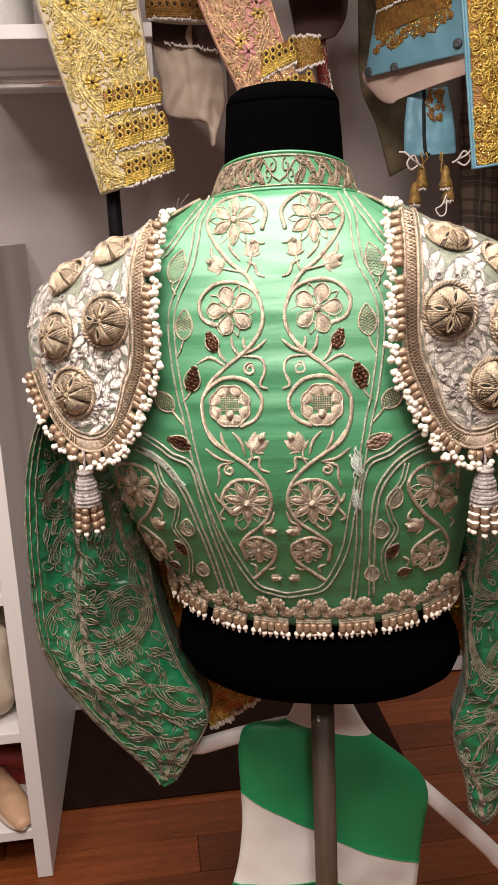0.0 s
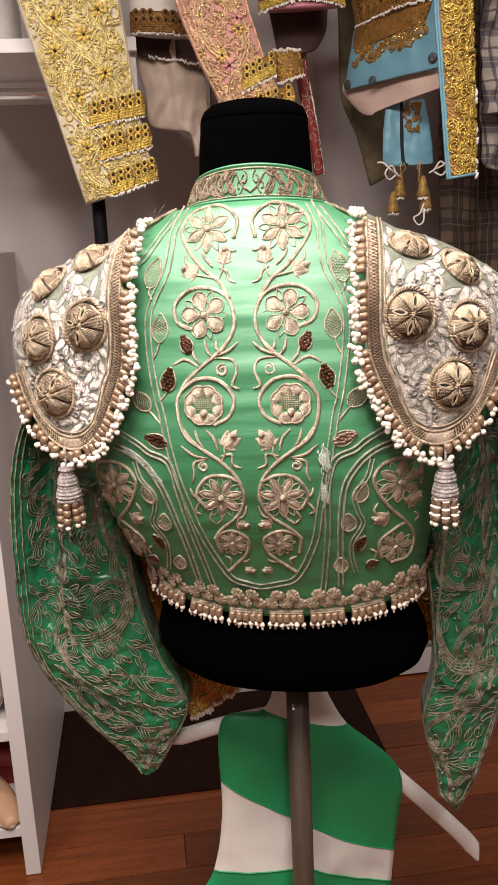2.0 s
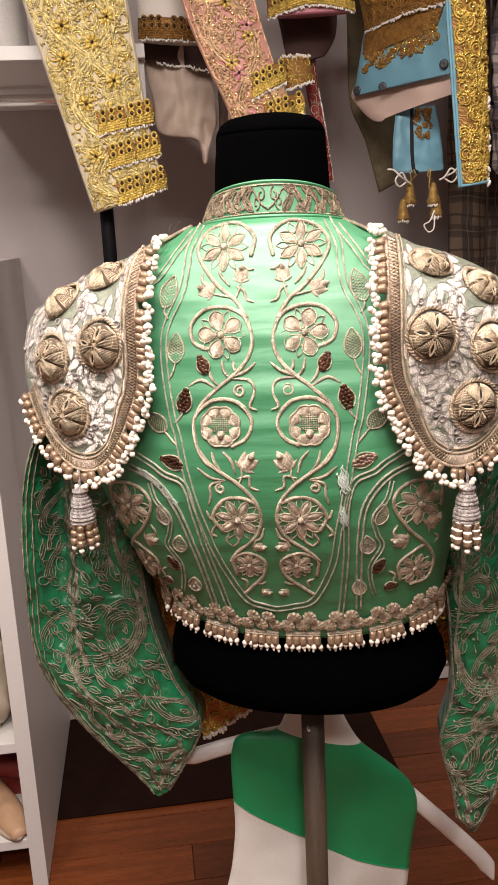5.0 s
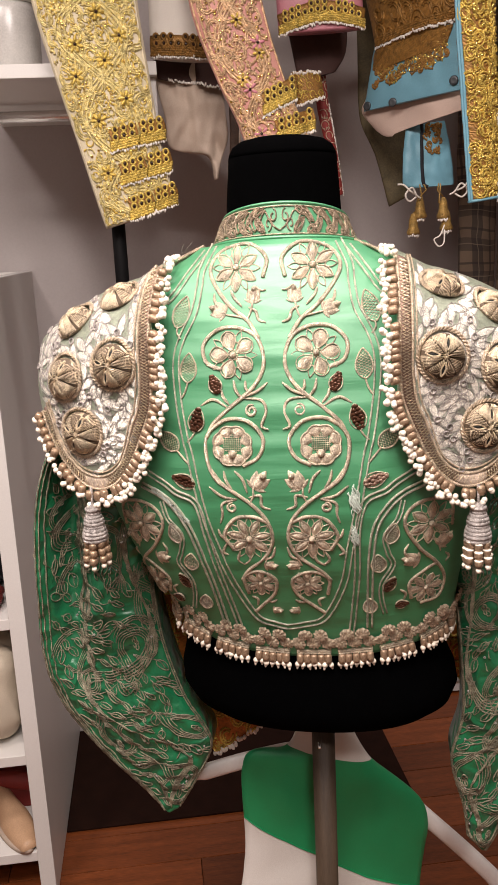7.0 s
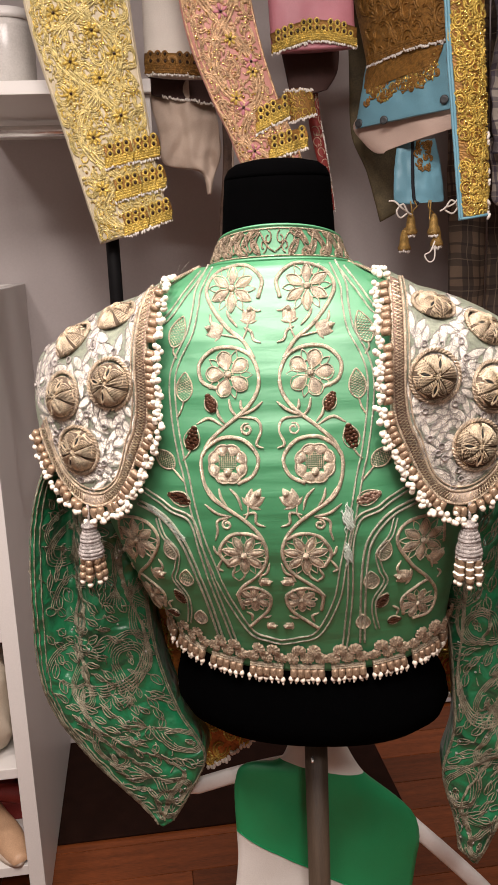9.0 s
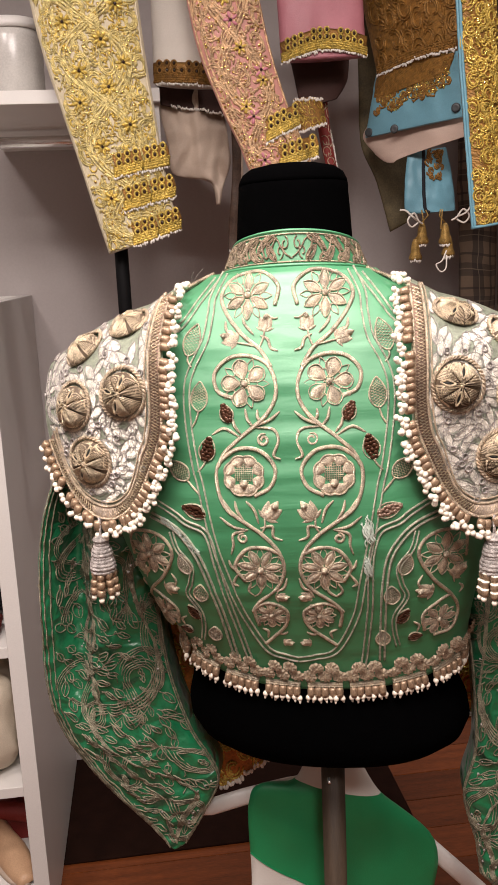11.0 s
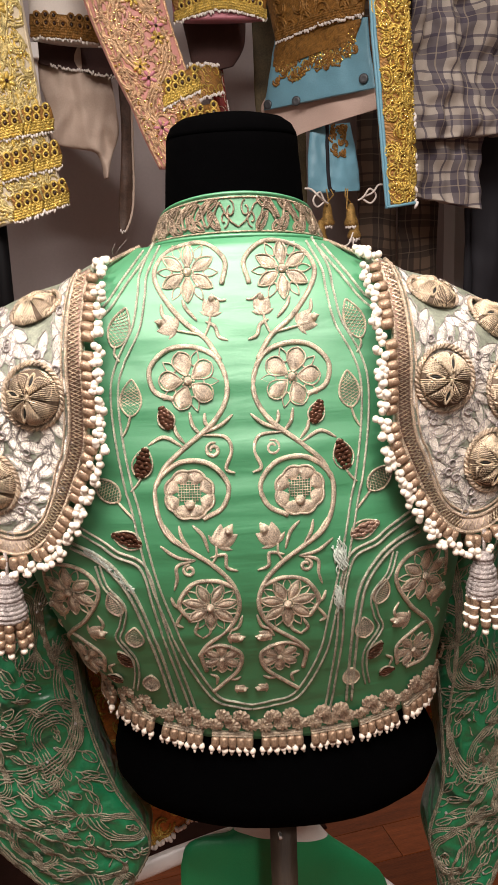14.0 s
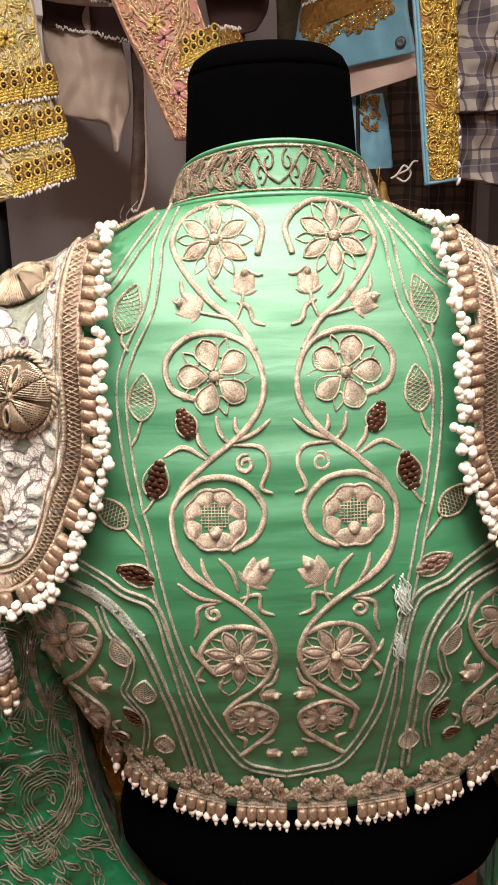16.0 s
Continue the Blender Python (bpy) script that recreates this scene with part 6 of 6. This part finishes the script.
bag_cloth = material("cream_canvas", (0.55, 0.48, 0.38), 0.8, 0, 0.15, 14, 0.4, 400)
shoe_tan = material("tan_leather", (0.52, 0.33, 0.20), 0.5, 0, 0.15, 25, 0.2, 300)
soft("cloth_bag", (-0.43, 1.80, 0.3832), (0.075, 0.10, 0.125), bag_cloth, "slumped cream canvas bag on the shelf", "bag", 1.0)
soft("folded_clothes", (-0.50, 2.02, 0.3832), (0.12, 0.12, 0.09), red_cloth, "dark red folded clothes on the shelf", "clothes", 2.0)
soft("dark_bag", (-0.45, 1.93, 0.7152), (0.10, 0.16, 0.13), navy, "black bag with a dark red side on the shelf", "bag", 3.0)
soft("red_bundle", (-0.42, 1.76, 0.7152), (0.05, 0.05, 0.03), red_cloth, "small dark red cloth bundle on the shelf", "cloth", 4.0)
roll = tagged(thing("red_roll", (-0.47, 1.82), 0, 0.1305), "glossy dark red rolled cloth on the shelf", "cloth")
bm = bmesh.new()
tube(bm, [(-0.13, 0.10, 0.19), (0.02, 0.06, 0.205), (0.115, 0.02, 0.21)], 0.022, 18)
part("roll", bm, red_cloth, roll)
bm = bmesh.new()
box(bm, (-0.12, 0.04, 0.1305), (0.10, 0.16, 0.184), 0.004)
part("box", bm, red_cloth, roll)


def shoe(x, y, z, turn, mirror):
    s = tagged(thing("shoe", (x, y), turn, z), "tan leather low shoe lying on the shelf", "shoe", "pair of tan shoes")
    bm = bmesh.new()
    rows = []
    for i in range(25):
        q = i / 24
        w = 0.038 * (math.sin(math.pi * (0.08 + 0.86 * q)) ** 0.5) * (1 - 0.22 * math.exp(-((q - 0.35) / 0.16) ** 2))
        h = 0.030 + 0.040 * (1 - q) ** 1.2 - 0.012 * q
        rows.append([Vector(((-0.13 + 0.26 * q), mirror * 0.008 * math.sin(3 * q) + w * math.cos(a), z + 0.012 + max(0, h * math.sin(a)))) for a in (math.pi * j / 14 for j in range(15))])
    vs = grid(bm, rows)
    cap(bm, vs[0]), cap(bm, vs[-1])
    part("upper", bm, shoe_tan, s)
    bm = bmesh.new()
    rows = []
    for lv in (0.0005, 0.012):
        rows.append([Vector((-0.13 + 0.26 * (0.5 + 0.5 * math.cos(a)), 0.040 * math.sin(a) * (0.9 + 0.1 * math.cos(a)), z + lv)) for a in (2 * math.pi * j / 36 for j in range(36))])
    vs = grid(bm, rows, True)
    cap(bm, vs[0]), cap(bm, vs[1])
    part("sole", bm, lining, s)


shoe(-0.425, 1.80, 0.1305, -62, 1)
shoe(-0.53, 1.80, 0.1305, -66, -1)

# thin dark sheet in place of the shadow below the clothes, along the wall
floor_shade = material("dark_brown_floor_shade", (0.017, 0.0065, 0.004), 0.95, 0, 0.35, 25, 0.5, 500, 0.1)
solid("floor_shade_sheet", (-0.3125, 1.912, 0.0005), (0.62, 2.380, 0.007), floor_shade, "thin dark brown sheet standing in for the floor's shadow along the wall", "carpet", 0.002)

# black upright that carries the gold jacket, held by an arm from the wall
stand = tagged(thing("garment_stand", (-0.047, 1.677), 0, 1.25), "black metal garment stand fixed to the wall", "stand")
bm = bmesh.new()
tube(bm, [(0, WALL_Y - 1.677, 1.27), (0, 0.05, 1.27), (0, 0.012, 1.28), (0, 0, 1.31), (0, 0, 2.05)], 0.0135, 16)
part("pole", bm, black_metal, stand)

# rail that carries the clothes, above the view
rail = tagged(thing("clothes_rail", (0.6, 1.80), 0, 2.14), "chrome clothes rail fixed between the walls", "rail")
bm = bmesh.new()
tube(bm, [(-2.3, 0, 2.14), (1.7, 0, 2.14)], 0.0125, 16)
part("rod", bm, chrome, rail)

rail = tagged(thing("clothes_rail", (1.0, 2.06), 0, 2.14), "chrome clothes rail fixed to the side wall", "rail")
bm = bmesh.new()
tube(bm, [(-0.3, 0, 2.13), (1.3, 0, 2.13)], 0.0125, 16)
part("rod", bm, chrome, rail)

# white hanger with a striped satin garment, hooked on the mannequin's pole
HY = 0.985
hanger = tagged(thing("clothes_hanger", (0.215, HY), 0, 0.80), "white plastic clothes hanger hanging askew from the pole", "hanger")
K = 0.90


def low(x, z):
    return (0.205 + (x - 0.21) * K, 0.835 + (z - 0.835) * K + 0.027)


bm = bmesh.new()
arm = [low(-0.012, 0.731), low(0.025, 0.738), low(0.078, 0.748), low(0.15, 0.757), low(0.21, 0.752), low(0.29, 0.690), low(0.375, 0.599), low(0.451, 0.514), low(0.488, 0.468), low(0.502, 0.436)]
pts = spline([(x - 0.215, 0, z) for x, z in arm], 8)
k = len(pts)
rows = []
for i, p in enumerate(pts):
    t = (pts[min(i + 1, k - 1)] - pts[max(i - 1, 0)]).normalized()
    up = Vector((0, -1, 0)).cross(t)
    e = min(1.0, 0.25 + 9 * min(i, k - 1 - i) / k)
    rows.append([p + up * (0.0125 * e * math.cos(a)) + Vector((0, 0.008 + 0.007 * math.sin(a), 0)) for a in (2 * math.pi * j / 12 for j in range(12))])
vs = grid(bm, rows, True)
cap(bm, vs[0]), cap(bm, vs[-1])
part("arm", bm, white_plastic, hanger, "white plastic arms")
bm = bmesh.new()
x, z = low(0.20, 0.755)
tube(bm, spline([(x - 0.215, 0, z), (x - 0.217, -0.005, z + 0.05), (x - 0.225, -0.03, z + 0.085), (x - 0.235, -0.075, z + 0.09), (x - 0.240, -0.105, z + 0.075)], 8), 0.002, 8)
part("hook", bm, chrome, hanger)
SH = (((0.168, 0.832), (0.232, 0.826)), ((0.146, 0.772), (0.274, 0.735)), ((0.077, 0.757), (0.362, 0.636)), ((0.071, 0.600), (0.356, 0.510)), ((0.053, 0.494), (0.348, 0.423)), ((0.020, 0.430), (0.352, 0.340)), ((-0.01, 0.330), (0.349, 0.240)))
striped = tagged(thing("striped_garment", (0.215, HY), 0, 0.30), "green and white striped satin garment on a white hanger", "garment")
rows = [[(low(*a)[0] - 0.215, low(*a)[1]) for a in r] for r in SH]
P = loft(rows, ((0, 0), (1, 0)), 0.016, 0.006, 0.8, 9.0)


def bend(u, v):
    """How far a stripe's edge runs below its place, across the garment."""
    if u == 0.47:
        return -0.028 + 0.10 * v
    return (0.03 - 0.11 * min(v, 0.5) + 0.10 * max(0.0, v - 0.5)) if u == 0.64 else 0.0


STRIPES = ((0.0, 0.17, flag_white, "collar"), (0.17, 0.47, flag_green, "green_stripe"), (0.47, 0.64, flag_white, "white_stripe"), (0.64, 0.82, flag_green, "green_stripe"), (0.82, 1.0, flag_white, "white_stripe"))
for u0, u1, mat, name in STRIPES:
    bm = bmesh.new()
    out = []
    for i in range(17):
        row = []
        for j in range(33):
            v = j / 32
            b0, b1 = bend(u0, v), bend(u1, v)
            u = u0 + b0 + (u1 + b1 - u0 - b0) * i / 16
            row.append(P(u, v))
        back = [Vector((p.x, p.y + 0.034 * abs(math.sin(math.pi * j / 32)) ** 0.6 + 0.003, p.z)) for j, p in enumerate(row)]
        out.append(row + back[::-1])
    grid(bm, out, True)
    part(name, bm, mat, striped)
bm = bmesh.new()
for u in (0.47, 0.64):
    pts = [P(u + bend(u, j / 40), j / 40, 0.0008) for j in range(41)]
    sweep(bm, pts, [Vector((0, -1, 0))] * 41, 0.0018, 0.0012, 5)
part("seam", bm, flag_green, striped)

# the jacket's open fronts, seen below and beside the trunk
front_brocade = material("red_gold_brocade", (0.50, 0.17, 0.035), 0.55, 0.1, 0.5, 60, 0.4, 300)
def to_jacket(x, y, z):
    c, s = math.cos(radians(-JACKET_TURN)), math.sin(radians(-JACKET_TURN))
    dx, dy = x - JACKET_AT[0], y - JACKET_AT[1]
    return (dx * c - dy * s, z)


FL = (((-0.18, 1.16), (-0.09, 1.16)), ((-0.195, 1.05), (-0.10, 1.05)), ((-0.190, 0.96), (-0.08, 0.95)), ((-0.155, 0.87), (-0.04, 0.87)), ((-0.125, 0.792), (-0.055, 0.842)))
FR = (((0.15, 1.16), (0.215, 1.16)), ((0.16, 1.06), (0.222, 1.06)), ((0.165, 0.98), (0.220, 0.98)), ((0.175, 0.92), (0.212, 0.92)))
for rows in (FL, FR):
    fp, P = cloth("front_panel", rows, ((0, 0.100), (1, 0.100)), 0.006, front_brocade, jacket, "red and gold brocade front hanging open", 0.006)
    scrollwork(P, "gold_scroll", gold_rich, fp, rnd, 0.022, (0.02, 0.97, 0.06, 0.94), 0.0032, (1.0, 0.6), 5)
    fringe([P(1.0, v / 6) for v in range(7)], fp, rnd, 0.004)

# floor planks
rnd = random.Random(2)
board = {}
y = -1.60
row = 0
while y < WALL_Y - 0.05:
    x = -1.68 - (row * 0.47) % 1.2
    while x < 2.28:
        l = 1.2
        x0, x1 = max(x, -1.68), min(x + l, 2.28)
        key = round(x1 - x0, 2)
        if key > 0.05:
            if key not in board:
                bm = bmesh.new()
                box(bm, (-key / 2 + 0.0008, -0.0592, -0.0118), (key / 2 - 0.0008, 0.0592, 0.0), 0.0012)
                board[key] = part("plank", bm, wood, floor, "", False)
                board[key].location = ((x0 + x1) / 2, y + 0.06, 0)
            else:
                clone(board[key], "plank", floor, pose((x0 + x1) / 2, y + 0.06, 0))
        x += l
    y += 0.12
    row += 1

# ---- sleeve embroidery ----
def paisley(bm, P, u, v, size, turn, flip, wide):
    """Nested cords in the form of a bent drop round a small sprig."""
    ct, st = math.cos(turn), math.sin(turn)

    def put(xy, taper=0.0, thick=1.0):
        line = inside(local_line(P, u, v, [(x * ct - y * st, x * st + y * ct) for x, y in xy]), 0.24, 0.93)
        if len(line) > 3:
            p, n = stitched(P, line)
            sweep(bm, p, n, wide * thick, wide * 0.7, 5, taper, 0.15)

    for f in (1.0, 0.88, 0.76, 0.64):
        xy = []
        for i in range(37):
            w = 2 * math.pi * i / 36
            y = -math.cos(w) * f + 0.30 * (1 - f)
            xy.append((size * (0.88 * f * math.sin(w) * abs(math.sin(w / 2)) ** 1.2 + flip * 0.42 * (0.5 - 0.5 * y) ** 2), size * y))
        put(xy)
    for k in range(5):
        w = 2 * math.pi * k / 5 + turn
        put([(size * (0.10 * math.cos(w) * a - 0.07 * math.sin(w) * b), size * (0.42 + 0.22 * math.sin(w) * a + 0.07 * math.cos(w) * b)) for a, b in ((0.2, 0), (0.6, 1), (1.0, 0.9), (1.25, 0), (1.0, -0.9), (0.6, -1), (0.2, 0))])
    # a fan of strokes from the tail
    for k in range(7):
        w = -math.pi / 2 + (k - 3) * 0.24 + flip * 0.5
        x0, y0 = flip * 0.40 * size, -0.95 * size
        length = size * (0.75 - 0.06 * abs(k - 3))
        put([(x0 + length * q * math.cos(w + 0.25 * q * flip), y0 + length * q * math.sin(w + 0.25 * q * flip)) for q in (0.1, 0.4, 0.7, 1.0)], 0.4, 1.2)


def almond(bm, P, u, v, length, turn, wide):
    """A small leaf loop with a midrib."""
    c, t = math.cos(turn), math.sin(turn)
    loop = [(length / 2 * math.cos(w), length * 0.25 * math.sin(w) * abs(math.sin(w)) ** 0.4) for w in (2 * math.pi * i / 20 for i in range(21))]
    rib = [(length * q, length * 0.06 * math.sin(6 * q)) for q in (-0.75, -0.4, -0.1, 0.15, 0.35)]
    for xy in (loop, rib):
        line = inside(local_line(P, u, v, [(a * c - b * t, a * t + b * c) for a, b in xy]), 0.22, 0.94)
        if len(line) > 4:
            p, n = stitched(P, line)
            sweep(bm, p, n, wide, wide * 0.7, 5, 0, 0.15)


for side in (-1, 1):
    host = sleeves[side]
    rnd = random.Random(21 + side)
    def P(u, v, off=0.0, side=side):
        return sleeve_point(side, min(max(u, 0), 1), min(max(v, 0), 1), off)
    bm = bmesh.new()
    for v, wd in ((0.06, 0.0016), (0.15, 0.0018), (0.18, 0.0018), (0.215, 0.0018), (0.93, 0.0018), (0.96, 0.0018)):
        p, n = stitched(P, [(i / 160, v) for i in range(159)])
        sweep(bm, p, n, wd, wd * 0.7, 5, 0, 0.3)
    vine = [(0.16, 0.86), (0.26, 0.72), (0.36, 0.76), (0.46, 0.86), (0.53, 0.74), (0.56, 0.55), (0.57, 0.38), (0.64, 0.40), (0.72, 0.56), (0.80, 0.72), (0.88, 0.60), (0.96, 0.50)]
    for g in (-0.010, -0.005, 0.0, 0.005, 0.010):
        line = [(q.x, q.y) for q in spline([(u + g, v + g * 1.8, 0) for u, v in vine], 16)]
        p, n = stitched(P, inside(line, 0.22, 0.95))
        sweep(bm, p, n, 0.0017, 0.0011, 5, 0, 0.2)
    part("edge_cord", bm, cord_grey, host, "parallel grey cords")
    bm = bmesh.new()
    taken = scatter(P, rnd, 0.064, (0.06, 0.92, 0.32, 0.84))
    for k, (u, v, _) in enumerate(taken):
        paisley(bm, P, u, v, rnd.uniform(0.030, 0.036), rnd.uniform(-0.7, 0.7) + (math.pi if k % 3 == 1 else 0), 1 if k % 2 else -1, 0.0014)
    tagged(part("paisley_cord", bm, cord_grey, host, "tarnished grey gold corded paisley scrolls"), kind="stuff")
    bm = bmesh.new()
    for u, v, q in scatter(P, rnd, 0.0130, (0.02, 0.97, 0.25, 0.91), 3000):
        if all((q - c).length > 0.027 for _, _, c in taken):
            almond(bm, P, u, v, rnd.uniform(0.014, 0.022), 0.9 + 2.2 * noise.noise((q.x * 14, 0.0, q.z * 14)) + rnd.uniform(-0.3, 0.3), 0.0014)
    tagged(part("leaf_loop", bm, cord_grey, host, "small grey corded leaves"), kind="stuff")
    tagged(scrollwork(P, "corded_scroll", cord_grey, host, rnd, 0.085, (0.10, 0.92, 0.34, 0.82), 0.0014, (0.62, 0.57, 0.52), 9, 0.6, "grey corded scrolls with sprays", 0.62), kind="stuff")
    sequins(P, host, rnd, 36, (0.03, 0.9, 0.28, 0.85), 0.0017, silver_tassel)
